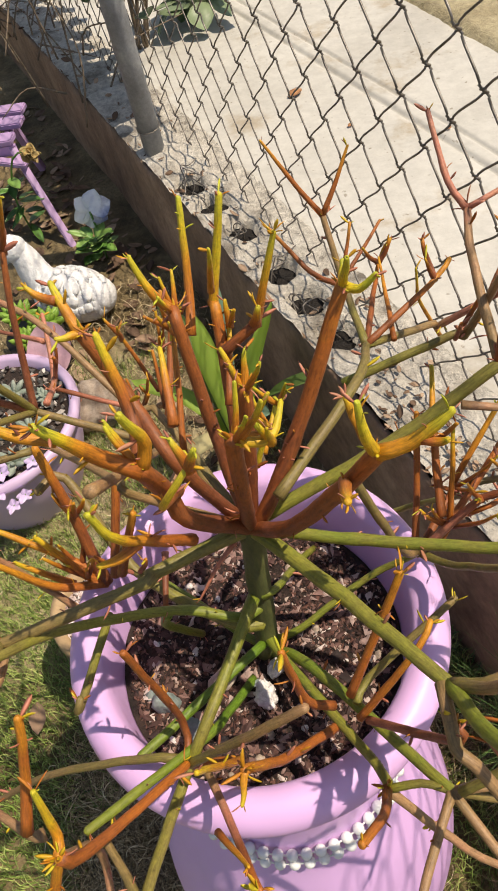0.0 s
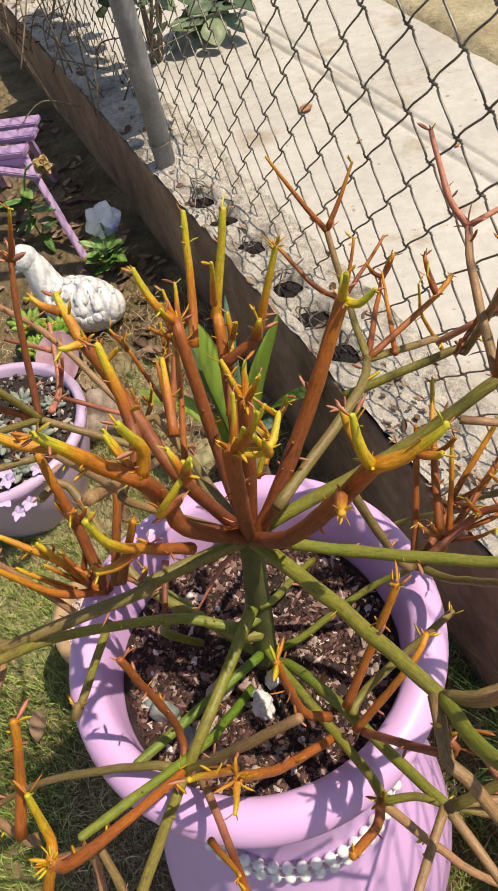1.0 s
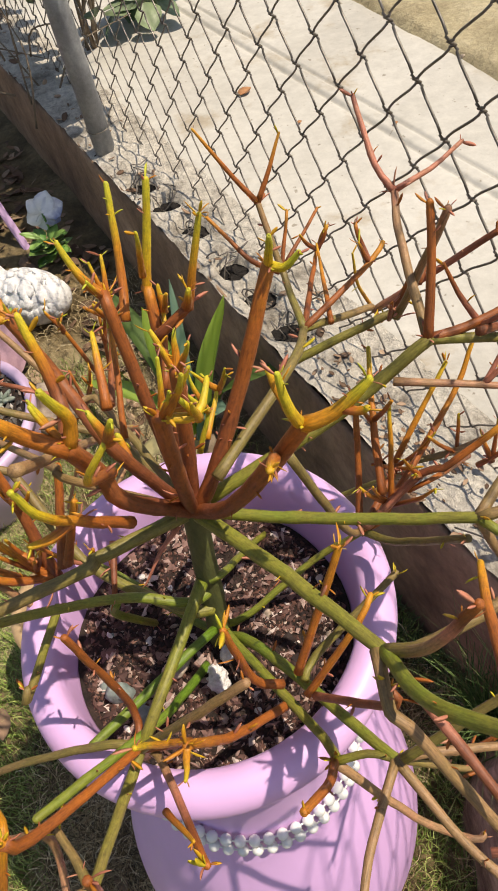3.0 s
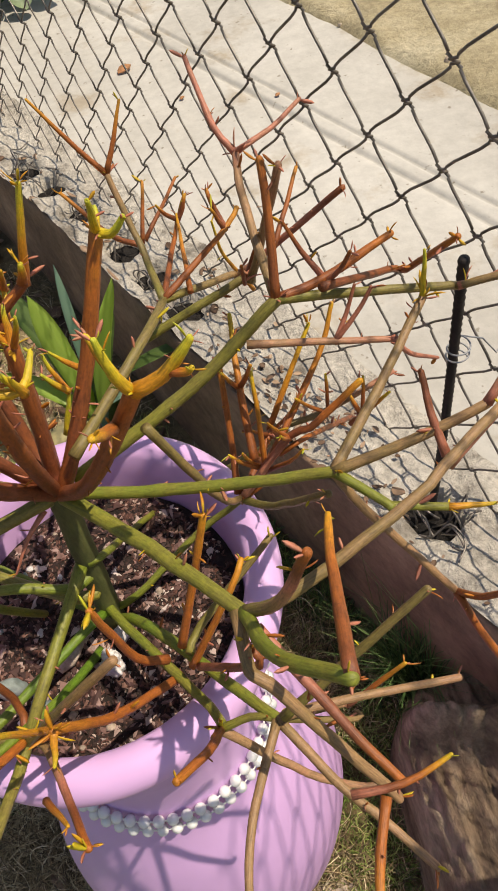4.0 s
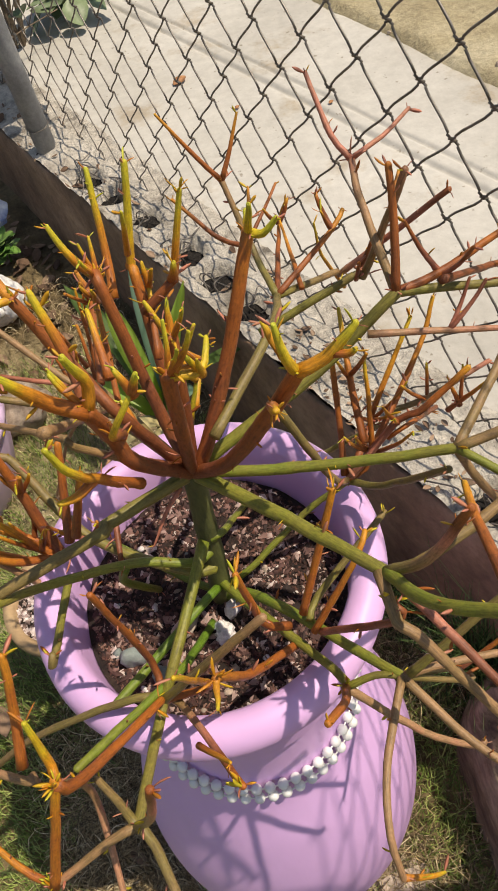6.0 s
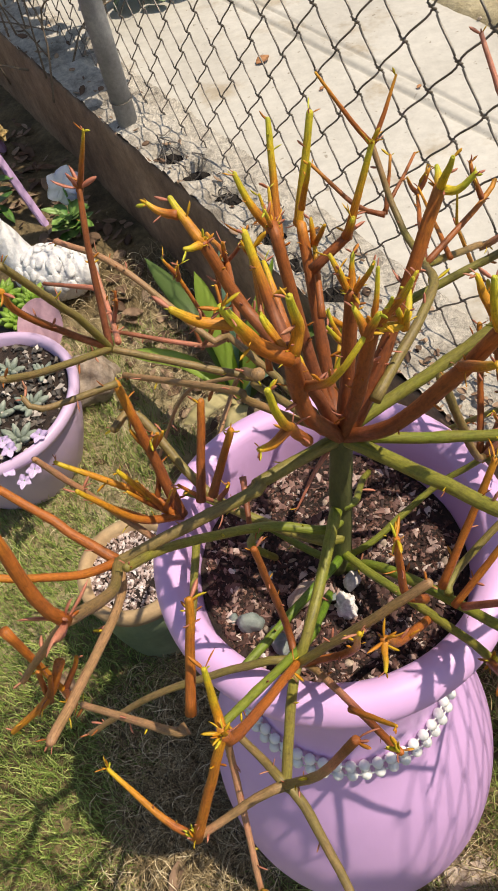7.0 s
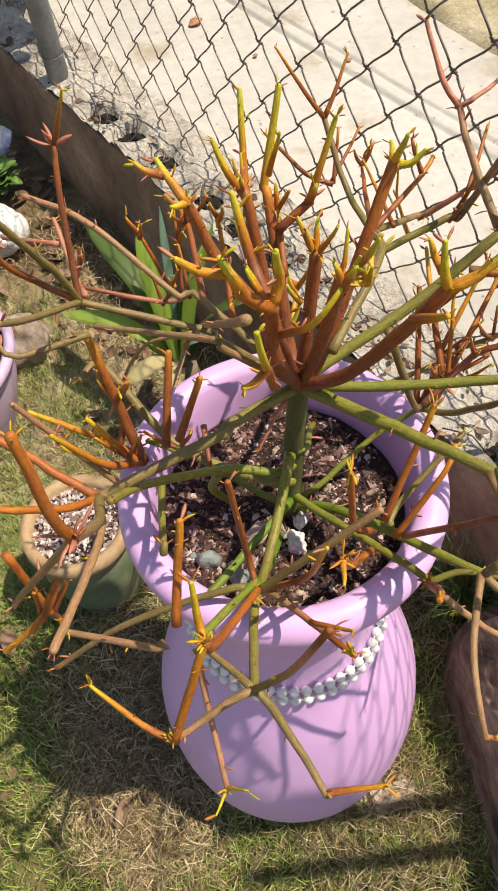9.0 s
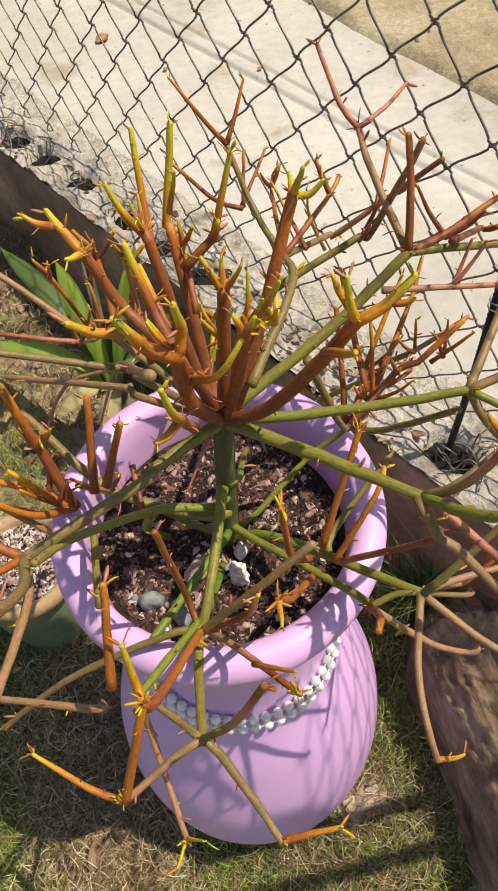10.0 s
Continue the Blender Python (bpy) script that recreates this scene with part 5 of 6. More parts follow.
stem("b8", 27, 16, 0.53, 0.79, (0.180, 0.195, 1.119), (0.175, 0.206, 1.133), (0.172, 0.213, 1.146))
stem("b8", 25, 14, 0.57, 0.89, (0.144, 0.266, 1.088), (0.135, 0.256, 1.103), (0.129, 0.249, 1.119))
stem("b8", 27, 16, 0.54, 0.85, (0.144, 0.266, 1.088), (0.151, 0.268, 1.098), (0.155, 0.270, 1.108))
stem("b8", 22, 15, 0.49, 0.80, (0.182, 0.127, 1.120), (0.191, 0.127, 1.141), (0.198, 0.128, 1.159))
stem("b8", 19, 14, 0.52, 0.74, (0.182, 0.127, 1.119), (0.181, 0.115, 1.138), (0.180, 0.107, 1.152))
stem("b9", 27, 16, 0.59, 0.90, (0.253, 0.063, 1.005), (0.248, 0.068, 1.021), (0.245, 0.071, 1.030))
stem("b9", 21, 13, 0.61, 0.91, (0.253, 0.063, 1.010), (0.256, 0.071, 1.026), (0.258, 0.077, 1.041))
stem("b9", 21, 16, 0.66, 0.90, (0.177, 0.071, 1.005), (0.182, 0.059, 1.019), (0.185, 0.051, 1.033))
stem("b9", 19, 12, 0.67, 0.92, (0.177, 0.071, 1.006), (0.194, 0.068, 1.028), (0.205, 0.065, 1.052))
stem("b9", 24, 13, 0.58, 0.86, (0.177, 0.071, 1.002), (0.167, 0.062, 1.021), (0.160, 0.055, 1.037))
stem("b9", 19, 15, 0.61, 0.87, (0.165, 0.036, 1.008), (0.156, 0.030, 1.029), (0.150, 0.026, 1.049))
stem("b9", 27, 14, 0.63, 0.91, (0.165, 0.036, 1.007), (0.150, 0.028, 1.033), (0.140, 0.022, 1.057))
stem("b9", 24, 13, 0.58, 0.89, (0.165, 0.036, 1.004), (0.183, 0.023, 1.029), (0.194, 0.015, 1.051))
stem("b9", 18, 16, 0.64, 0.91, (0.187, 0.033, 1.045), (0.182, 0.023, 1.059), (0.179, 0.017, 1.071))
stem("b9", 25, 11, 0.68, 0.86, (0.187, 0.033, 1.044), (0.178, 0.028, 1.064), (0.172, 0.024, 1.081))
stem("b9", 25, 14, 0.61, 0.85, (0.160, 0.079, 1.061), (0.166, 0.067, 1.085), (0.170, 0.058, 1.106))
stem("b9", 22, 16, 0.62, 0.89, (0.160, 0.079, 1.059), (0.153, 0.072, 1.080), (0.149, 0.067, 1.095))
stem("b9", 18, 16, 0.60, 0.93, (0.227, 0.074, 1.011), (0.229, 0.082, 1.027), (0.230, 0.088, 1.041))
stem("b9", 21, 15, 0.62, 0.87, (0.227, 0.074, 1.010), (0.211, 0.068, 1.031), (0.200, 0.063, 1.051))
stem("b7", 20, 11, 0.44, 0.59, (0.227, 0.042, 1.124), (0.239, 0.052, 1.141), (0.246, 0.058, 1.157))
stem("b7", 21, 13, 0.51, 0.55, (0.227, 0.042, 1.126), (0.244, 0.048, 1.141), (0.255, 0.051, 1.158))
stem("b7", 26, 11, 0.50, 0.73, (0.231, 0.072, 1.153), (0.218, 0.083, 1.173), (0.209, 0.090, 1.193))
stem("b7", 20, 13, 0.43, 0.69, (0.231, 0.072, 1.152), (0.236, 0.054, 1.176), (0.239, 0.042, 1.198))
stem("b4", 24, 14, 0.56, 0.82, (-0.192, -0.140, 1.065), (-0.181, -0.134, 1.081), (-0.174, -0.131, 1.094))
stem("b4", 27, 14, 0.56, 0.82, (-0.192, -0.140, 1.064), (-0.183, -0.151, 1.081), (-0.178, -0.158, 1.095))
stem("b4", 25, 14, 0.57, 0.77, (-0.190, -0.155, 1.094), (-0.182, -0.154, 1.112), (-0.177, -0.153, 1.126))
stem("b4", 22, 16, 0.59, 0.77, (-0.190, -0.155, 1.092), (-0.190, -0.149, 1.105), (-0.190, -0.144, 1.113))



# short young shoots along the upper half of the crown's stems
shoot_rng = random.Random(58)
for path, rad, ob in list(SHOOTS):
    LIMB["shoot"] = ob
    for c in range(shoot_rng.choice((0, 0, 1, 1))):
        i = shoot_rng.randint(len(path) // 3, len(path) * 3 // 4)
        way = (path[i + 1] - path[i - 1]).normalized()
        out = way.orthogonal().normalized()
        out.rotate(Matrix.Rotation(shoot_rng.random() * 6.28, 3, way))
        d = (out + way * shoot_rng.uniform(0.5, 1.3)).normalized()
        size = shoot_rng.uniform(0.012, 0.034)
        a = path[i] + out * rad[i] * 0.5
        b = a + d * size * 0.5
        stem("shoot", shoot_rng.randint(26, 36), shoot_rng.randint(18, 24), shoot_rng.uniform(0.62, 0.86), shoot_rng.uniform(0.9, 1.0), a, b, b + (d + Vector((0, 0, 0.6))).normalized() * size * 0.5)

for key, (V, F, T) in LEAVES.items():
    owner = LIMB["crown_first"] if key == "crown" else LIMB[key]
    me = bpy.data.meshes.new("leaves")
    me.from_pydata(V, [], F)
    set_tone(me, T)
    ob = finish("leaves", me, STEM, owner, "small narrow pink and yellow leaves")
    tagged(ob, kind="stuff")


def flat_leaf(V, F, at, way, up, length, width, fold=0.15, bend=0.1):
    """A broad leaf blade with a folded midrib and some thickness."""
    side = way.cross(up).normalized()
    nrm = side.cross(way).normalized()
    o = len(V)
    prof = ((0, 0.08), (0.15, 0.6), (0.4, 1.0), (0.65, 0.92), (0.85, 0.55), (1.0, 0.05))
    for lay in (0, -1):
        for t, w in prof:
            c = at + way * length * t - nrm * bend * length * t * t + nrm * lay * 0.0012
            for s in (-1, 0, 1):
                V.append(tuple(c + side * s * width * 0.5 * w + nrm * abs(s) * fold * width * 0.5 * w))
    m = len(prof)
    for i in range(m - 1):
        for s in range(2):
            a = o + i * 3 + s
            F.append((a, a + 1, a + 4, a + 3))
            b = a + m * 3
            F.append((b + 3, b + 4, b + 1, b))
        for s in (0, 2):
            a = o + i * 3 + s
            F.append((a, a + 3, a + 3 + m * 3, a + m * 3))


# ---------------------------------------------------------------- other pots and ornaments
def simple_pot(name, at, r_top, r_base, h, body_mat, rim_mat, label, rim_h=0.03, wob=0.01, fill=SOIL):
    p = thing(name, label, "flower pot", at)
    wall = smooth_profile([(r_base * 0.92, 0.0), (r_base, 0.01), ((r_base + r_top) / 2 + 0.008, h * 0.5), (r_top - 0.004, h - rim_h)], 20)
    lathe("body", wall, 56, body_mat, p, wobble=wob)
    rim = [(r_top - 0.006, h - rim_h - 0.004), (r_top + 0.006, h - rim_h), (r_top + 0.009, h - rim_h * 0.5), (r_top + 0.006, h), (r_top - 0.004, h + 0.003), (r_top - 0.012, h - 0.004), (r_top - 0.016, h - 0.05)]
    lathe("rim", rim, 56, rim_mat, p, wobble=wob)
    return p


def disc_soil(name, at, r, z, label):
    V, F = [(at[0], at[1], z)], []
    for j in range(1, 9):
        for k in range(40):
            a = 2 * math.pi * k / 40
            x, y = at[0] + r * j / 8 * math.cos(a), at[1] + r * j / 8 * math.sin(a)
            V.append((x, y, z + 0.008 * noise.noise((x * 30, y * 30, 1))))
    for k in range(40):
        F.append((0, 1 + k, 1 + (k + 1) % 40))
    for j in range(7):
        for k in range(40):
            a, b = 1 + j * 40 + k, 1 + j * 40 + (k + 1) % 40
            F.append((a, a + 40, b + 40, b))
    return tagged(raw(name, V, F, SOIL), label, "soil", kind="stuff")


GP = (-0.314, 0.256)
gz = ground_z(*GP)
simple_pot("green_pot", (GP[0], GP[1], gz - 0.01), 0.088, 0.078, 0.24, MINT, TERRACOTTA, "low green glazed clay pot full of gritty soil")
disc_soil("gritty_soil", GP, 0.082, gz + 0.212, "pale gritty soil filling the green pot")
chips("pale_grit", 1500, GRIT, 0.0012, 0.0065, "coarse pale grit over the green pot's soil", "grit", 9, GP[0], GP[1], 0.078, lambda x, y: gz + 0.213, 0.7)

LP = (-0.615, 0.690)
lz = ground_z(*LP)
simple_pot("lilac_pot", (LP[0], LP[1], lz - 0.01), 0.188, 0.13, 0.51 - lz, LILAC2, LILAC2, "pale lilac round pot planted with grey succulents", 0.022)
disc_soil("dark_soil", LP, 0.174, 0.478, "dark stony soil filling the lilac pot")
chips("pot_gravel", 650, GRAVEL, 0.003, 0.012, "mixed dark and pale gravel in the lilac pot", "gravel", 12, LP[0], LP[1], 0.168, lambda x, y: 0.479, 0.7)
SUCC = mottled("grey green succulent", [(0.3, (0.17, 0.22, 0.17)), (0.7, (0.34, 0.38, 0.32))], 30, 0.6, 120, 0.25, 0.2, 0.002)


def rosette(name, at, size, material, label, count=16, seed=1, rise=0.5):
    """A low rosette of plump pointed leaves."""
    r = thing(name, label, "succulent", at)
    rng = random.Random(seed)
    for i in range(count):
        a = i * 2.4 + rng.uniform(-0.2, 0.2)
        q = 1 - i / count
        d = Vector((math.cos(a) * (0.25 + q), math.sin(a) * (0.25 + q), rise * (1.3 - q))).normalized()
        V, F = [], []
        L = size * (0.45 + 0.55 * q)
        path = [d * L * t + Vector((0, 0, 0.15 * L * t * t)) for t in (0, 0.3, 0.6, 0.85, 1)]
        tube(V, F, path, [L * w for w in (0.09, 0.16, 0.19, 0.13, 0.015)], 7)
        raw("leaf", V, F, material, r)
    return r


for k, (dx, dy, size) in enumerate(((0.075, -0.02, 0.042), (0.03, 0.07, 0.040), (0.09, 0.05, 0.034), (0.02, -0.03, 0.040), (0.06, -0.09, 0.045), (-0.02, 0.02, 0.04), (0.0, -0.11, 0.04))):
    rosette("succulent", (LP[0] + dx * 1.25, LP[1] + dy * 1.2, 0.482), size, SUCC, "grey-green succulent rosette in the lilac pot", 14, 2 + k)
VIOLA = mottled("pale violet petal", [(0.3, (0.46, 0.33, 0.60)), (0.7, (0.66, 0.54, 0.74))], 30, 0.6, 120, 0.2)
rng = random.Random(33)
for k in range(9):
    at = (LP[0] + 0.03 + rng.uniform(-0.05, 0.11), LP[1] - 0.165 + rng.uniform(-0.05, 0.05), 0.50 + rng.uniform(-0.03, 0.02))
    fl = thing("violet_flower", "small pale violet flower hanging over the lilac pot's rim", "flower", at, "violet flowers at the pot")
    V, F = [], []
    tube(V, F, spline([(0, 0.03, -0.03), (0, 0.012, -0.004), (0, 0, 0)], 6), 0.0014, 5)
    raw("stalk", V, F, LEAFGREEN, fl)
    for q in range(5):
        a = q * 1.257 + k
        d = Vector((math.cos(a), math.sin(a), 0.25)).normalized()
        V, F = [], []
        flat_leaf(V, F, Vector((0, 0, 0)), d, Vector((0, 0, 1)), rng.uniform(0.013, 0.02), rng.uniform(0.011, 0.017), 0.1, 0.25)
        raw("petal", V, F, VIOLA, fl)
LIMEGREEN = mottled("bright stonecrop", [(0.3, (0.13, 0.26, 0.03)), (0.7, (0.30, 0.46, 0.07))], 30, 0.5, 120, 0.2, 0.2, 0.002)
for k, (dx, dy) in enumerate(((-0.60, 0.99), (-0.56, 1.03), (-0.63, 1.05))):
    rosette("stonecrop", (dx, dy, 0.43 + 0.015 * k), 0.055, LIMEGREEN, "bright lime-green stonecrop cushion", 26, 7 + k, 0.9)
bm = bmesh.new()
bmesh.ops.create_cone(bm, segments=28, radius1=0.066, radius2=0.072, depth=0.20, cap_ends=True)
ob = part("nursery_pot", bm, RUST)
ob.location = (-0.600, 1.025, 0.328)
tagged(ob, "dark plastic nursery pot holding lime-green stonecrop", "flower pot")

# dusty pink clay dish leaning behind the lilac pot
bm = bmesh.new()
bmesh.ops.create_uvsphere(bm, u_segments=28, v_segments=14, radius=0.052)
for v in bm.verts:
    v.co.z *= 0.22
    if v.co.z > 0:
        v.co.z *= -0.35
    v.co.y *= 1.25
ob = part("clay_dish", bm, PINK)
ob.matrix_world = pose(-0.512, 0.880, 0.495, 48, 12, -14)
tagged(ob, "small dusty pink clay dish leaning behind a pot", "dish")
bm = bmesh.new()
pebble(bm, (0, 0, 0), 0.085, 31, 0.7, 4)
for v in bm.verts:
    v.co *= 1 + 0.13 * noise.noise(v.co * 26) + 0.07 * noise.noise(v.co * 70)
ob = part("garden_rock", bm, STONE_T)
ob.location = (-0.455, 0.86, 0.33)
tagged(ob, "rough tan rock on the garden bed", "rock")

# white goose
goose = bmesh.new()


def blob(bm, c, rad, seg=24, rot=None, rough=0.0):
    r = bmesh.ops.create_uvsphere(bm, u_segments=seg, v_segments=seg * 2 // 3, radius=1)
    for v in r["verts"]:
        d = v.co.copy()
        p = Vector((d.x * rad[0], d.y * rad[1], d.z * rad[2]))
        if rough:
            p += d * rough * (0.8 * noise.noise(p * 38) + 0.6 * noise.noise(p * 75))
        if rot is not None:
            p = rot @ p
        v.co = p + Vector(c)


tilt = Euler((0, radians(8), radians(-14))).to_matrix()
blob(goose, (0, 0, 0), (0.098, 0.068, 0.070), 40, tilt, 0.003)
blob(goose, (0.07, -0.018, 0.004), (0.045, 0.045, 0.045), 24, tilt, 0.004)
rng = random.Random(9)
# ruffled feathers: short rounded scales lying along the body
for k in range(150):
    u, w = rng.uniform(-0.85, 1.0), rng.uniform(-0.2, 3.3)
    ring = math.sqrt(max(0.02, 1 - u * u * 0.92))
    d = Vector((0.102 * u, 0.070 * ring * math.cos(w), 0.072 * ring * math.sin(w)))
    nrm = Vector((d.x / 0.0104, d.y / 0.0049, d.z / 0.0052)).normalized()
    face = Matrix.Rotation(rng.uniform(-0.4, 0.4), 3, nrm) @ nrm.to_track_quat("Z", "X").to_matrix()
    blob(goose, tilt @ d, (rng.uniform(0.012, 0.018), rng.uniform(0.010, 0.015), 0.0055), 8, tilt @ face, 0.0)
V, F = [], []
neck = spline([(-0.060, 0.020, 0.005), (-0.088, 0.040, 0.055), (-0.100, 0.050, 0.095), (-0.115, 0.055, 0.125)], 14)
tube(V, F, neck, [0.050 - 0.020 * i / (len(neck) - 1) + 0.002 * noise.noise((i * 0.9, 0, 0)) for i in range(len(neck))], 18)
vs = [goose.verts.new(v) for v in V]
for f in F:
    goose.faces.new([vs[i] for i in f])
blob(goose, (-0.120, 0.052, 0.128), (0.038, 0.034, 0.036), 22, None, 0.004)
beak = bmesh.ops.create_cone(goose, segments=14, radius1=0.017, radius2=0.005, depth=0.045, cap_ends=True)
turn = Matrix.Translation((-0.150, 0.035, 0.108)) @ Vector((-0.8, -0.35, -0.5)).to_track_quat("Z", "Y").to_matrix().to_4x4()
for v in beak["verts"]:
    v.co = turn @ v.co
gs = part("goose_statue", goose, WHITECLAY)
gs.data.materials.append(TERRACOTTA)
for p in gs.data.polygons:
    if (p.center - Vector((-0.160, 0.030, 0.100))).length < 0.028 and p.center.x < -0.146:
        p.material_index = 1
gs.location = (-0.522, 1.165, 0.415)
tagged(gs, "white plaster goose ornament with ruffled body", "statue")

PETALWHITE = mottled("white petal", [(0.3, (0.80, 0.81, 0.84)), (0.7, (0.90, 0.90, 0.91))], 30, 0.6, 90, 0.15)
# pansy with glossy leaves
pansy = thing("pansy", "pansy with white and blue petals and glossy green leaves", "flower", (-0.480, 1.385, ground_z(-0.48, 1.385) - 0.01))
pz = 0.500 - pansy.location.z
V, F = [], []
tube(V, F, spline([(0, 0, 0), (0.005, 0, pz * 0.5), (0.0, 0.012, pz)], 8), 0.003, 7)
raw("stalk", V, F, LEAFGREEN, pansy)
V, F = [], []
rng = random.Random(5)
for i in range(34):
    a, e = rng.random() * 6.28, rng.uniform(0.0, 0.7)
    d = Vector((math.cos(a) * math.cos(e), math.sin(a) * math.cos(e), math.sin(e)))
    flat_leaf(V, F, Vector((-0.005, -0.03, pz - rng.uniform(0.05, 0.10))) + d * 0.012, d, Vector((0, 0, 1)), rng.uniform(0.035, 0.060), rng.uniform(0.026, 0.038))
raw("leaves", V, F, LEAFGREEN, pansy)
for k, (a, w, L) in enumerate(((0.35, 0.062, 0.062), (1.15, 0.055, 0.058), (2.3, 0.045, 0.050), (3.5, 0.045, 0.055), (4.7, 0.050, 0.052), (5.6, 0.05, 0.05))):
    V, F = [], []
    d = Vector((math.cos(a), 0.35 * math.sin(a), 0.9 * math.sin(a))).normalized()
    flat_leaf(V, F, Vector((0.0, 0.012 + 0.002 * k, pz)), d, Vector((0.1, -0.8, 0.6)), L, w, 0.12, 0.12)
    raw("petal", V, F, BLUEPETAL if k in (0, 1, 5) else PETALWHITE, pansy)

# purple painted stool
stool = thing("wooden_stool", "small purple-painted wooden stool, paint worn, in the flower bed", "stool", (0, 0, 0))


def batten(name, a, b, w, t, parent=stool):
    a, b = Vector(a), Vector(b)
    m = Matrix.Translation((a + b) / 2) @ (b - a).to_track_quat("X", "Z").to_matrix().to_4x4()
    return boxed(name, ((b - a).length, w, t), m, PURPLE, parent, bevel=0.003)


batten("leg", (-0.585, 1.460, 0.350), (-0.705, 1.630, 0.600), 0.020, 0.020)
batten("leg", (-0.93, 1.55, 0.350), (-0.90, 1.64, 0.600), 0.022, 0.022)
batten("leg", (-0.76, 1.93, 0.360), (-0.77, 1.84, 0.600), 0.022, 0.022)
batten("leg", (-0.95, 1.95, 0.360), (-0.91, 1.84, 0.600), 0.022, 0.022)
for k in range(3):
    batten("slat", (-0.96, 1.655 + 0.085 * k, 0.618), (-0.690 + 0.012 * (k % 2), 1.635 + 0.085 * k, 0.615 + 0.004 * (k % 2)), 0.052, 0.016)
batten("rail", (-0.92, 1.635, 0.592), (-0.69, 1.625, 0.590), 0.016, 0.032)
batten("rail", (-0.715, 1.64, 0.592), (-0.755, 1.84, 0.592), 0.016, 0.032)
batten("brace", (-0.665, 1.585, 0.560), (-0.86, 1.62, 0.600), 0.028, 0.014)

# dried yellow rose on its bent stalk
rose = thing("dried_rose", "withered yellow rose on a thin green stalk", "flower", (-0.645, 1.53, 0.34))
V, F = [], []
tube(V, F, spline([(-0.09, 0.05, 0.0), (-0.08, 0.02, 0.15), (-0.03, 0, 0.27), (0.012, 0.0, 0.285)], 16), 0.0028, 7)
raw("stalk", V, F, LEAFGREEN, rose)
V, F = [], []
rng = random.Random(8)
for i in range(26):
    a, e = i * 2.4, -0.9 + 1.9 * i / 26
    d = Vector((math.cos(a) * math.cos(e), math.sin(a) * math.cos(e), math.sin(e)))
    flat_leaf(V, F, Vector((0.02, 0, 0.275)), d, Vector((rng.uniform(-1, 1), rng.uniform(-1, 1), 0.4)), rng.uniform(0.020, 0.034), rng.uniform(0.018, 0.030), 0.4, rng.uniform(-0.4, 0.5))
raw("petals", V, F, ROSE, rose)
V, F = [], []
for i in range(14):
    a = rng.random() * 6.28
    d = Vector((math.cos(a), math.sin(a), rng.uniform(-0.5, 0.4))).normalized()
    flat_leaf(V, F, Vector((-0.07, 0.02, rng.uniform(0.05, 0.22))), d, Vector((0, 0, 1)), rng.uniform(0.05, 0.09), rng.uniform(0.02, 0.035))
raw("leaves", V, F, LEAFGREEN, rose)


# agave between the planter and the wall
agave = thing("agave", "young agave with broad upright green leaves behind the planter", "agave", (-0.090, 0.600, ground_z(-0.090, 0.600) - 0.01))
HEART = Vector((0, 0, 0.44 - agave.location.z))


def blade(tip, width, material, sway=0.25, lift=0.06):
    """A thick channelled agave leaf from the heart of the plant to its tip."""
    tip = Vector(tip) - agave.location
    flat = Vector((tip.x, tip.y, 0))
    mid = (tip + HEART) * 0.5 - flat * sway * 0.5 + Vector((0, 0, lift))
    path = spline([HEART + flat * 0.06, mid, tip], 14)
    side = Vector((-tip.y, tip.x, 0)).normalized()
    if tip.z > HEART.z + 0.14:
        side = Vector((0.7, 0.71, 0))
    V, F = [], []
    n = len(path)
    prof = (-1, -0.55, 0, 0.55, 1)
    for lay in (1, -1):
        for i, p in enumerate(path):
            t = i / (n - 1)
            w = width * (0.62 + 0.75 * t - 0.1 * t * t) * (1 - max(0, (t - 0.55) / 0.45) ** 2.6) + 0.0008
            wy = (path[min(i + 1, n - 1)] - path[max(i - 1, 0)]).normalized()
            nr = side.cross(wy).normalized()
            for s in prof:
                th = (0.0055 * (1 - s * s) + 0.0008) * (1 - 0.6 * t)
                V.append(tuple(p + side * w * 0.5 * s - nr * (w * 0.06 * s * s) + nr * lay * th * 0.5))
    k = len(prof)
    for i in range(n - 1):
        for s in range(k - 1):
            a = i * k + s
            F.append((a, a + 1, a + 1 + k, a + k))
            b = a + n * k
            F.append((b + k, b + k + 1, b + 1, b))
        for s in (0, k - 1):
            a = i * k + s
            F.append((a, a + k, a + k + n * k, a + n * k))
    raw("leaf", V, F, material, agave)


V, F = [], []
tube(V, F, [(0, 0, 0), (0.004, -0.004, HEART.z * 0.5), (0, 0, HEART.z + 0.02)], [0.040, 0.034, 0.030], 16)
raw("stem", V, F, TWIG, agave, "thick dry brown stem")
blade((0.012, 0.655, 0.735), 0.052, AGAVE, 0.1, 0.02)
blade((-0.122, 0.635, 0.756), 0.044, AGAVE, 0.0, 0.0)
blade((-0.075, 0.690, 0.760), 0.022, AGAVE2, 0.0, 0.0)
blade((-0.236, 0.865, 0.630), 0.042, AGAVE3, 0.25, 0.05)
blade((0.110, 0.610, 0.600), 0.055, AGAVE3, 0.35, 0.04)
blade((-0.015, 0.700, 0.640), 0.060, AGAVE3, 0.1, 0.02)
blade((-0.020, 0.560, 0.560), 0.055, AGAVE2, 0.2, 0.03)
blade((-0.330, 0.800, 0.450), 0.040, AGAVE, 0.2, 0.05)
blade((-0.215, 0.560, 0.460), 0.040, STRAWLEAF, 0.3, 0.03)
blade((-0.130, 0.500, 0.430), 0.040, STRAWLEAF, 0.3, 0.03)

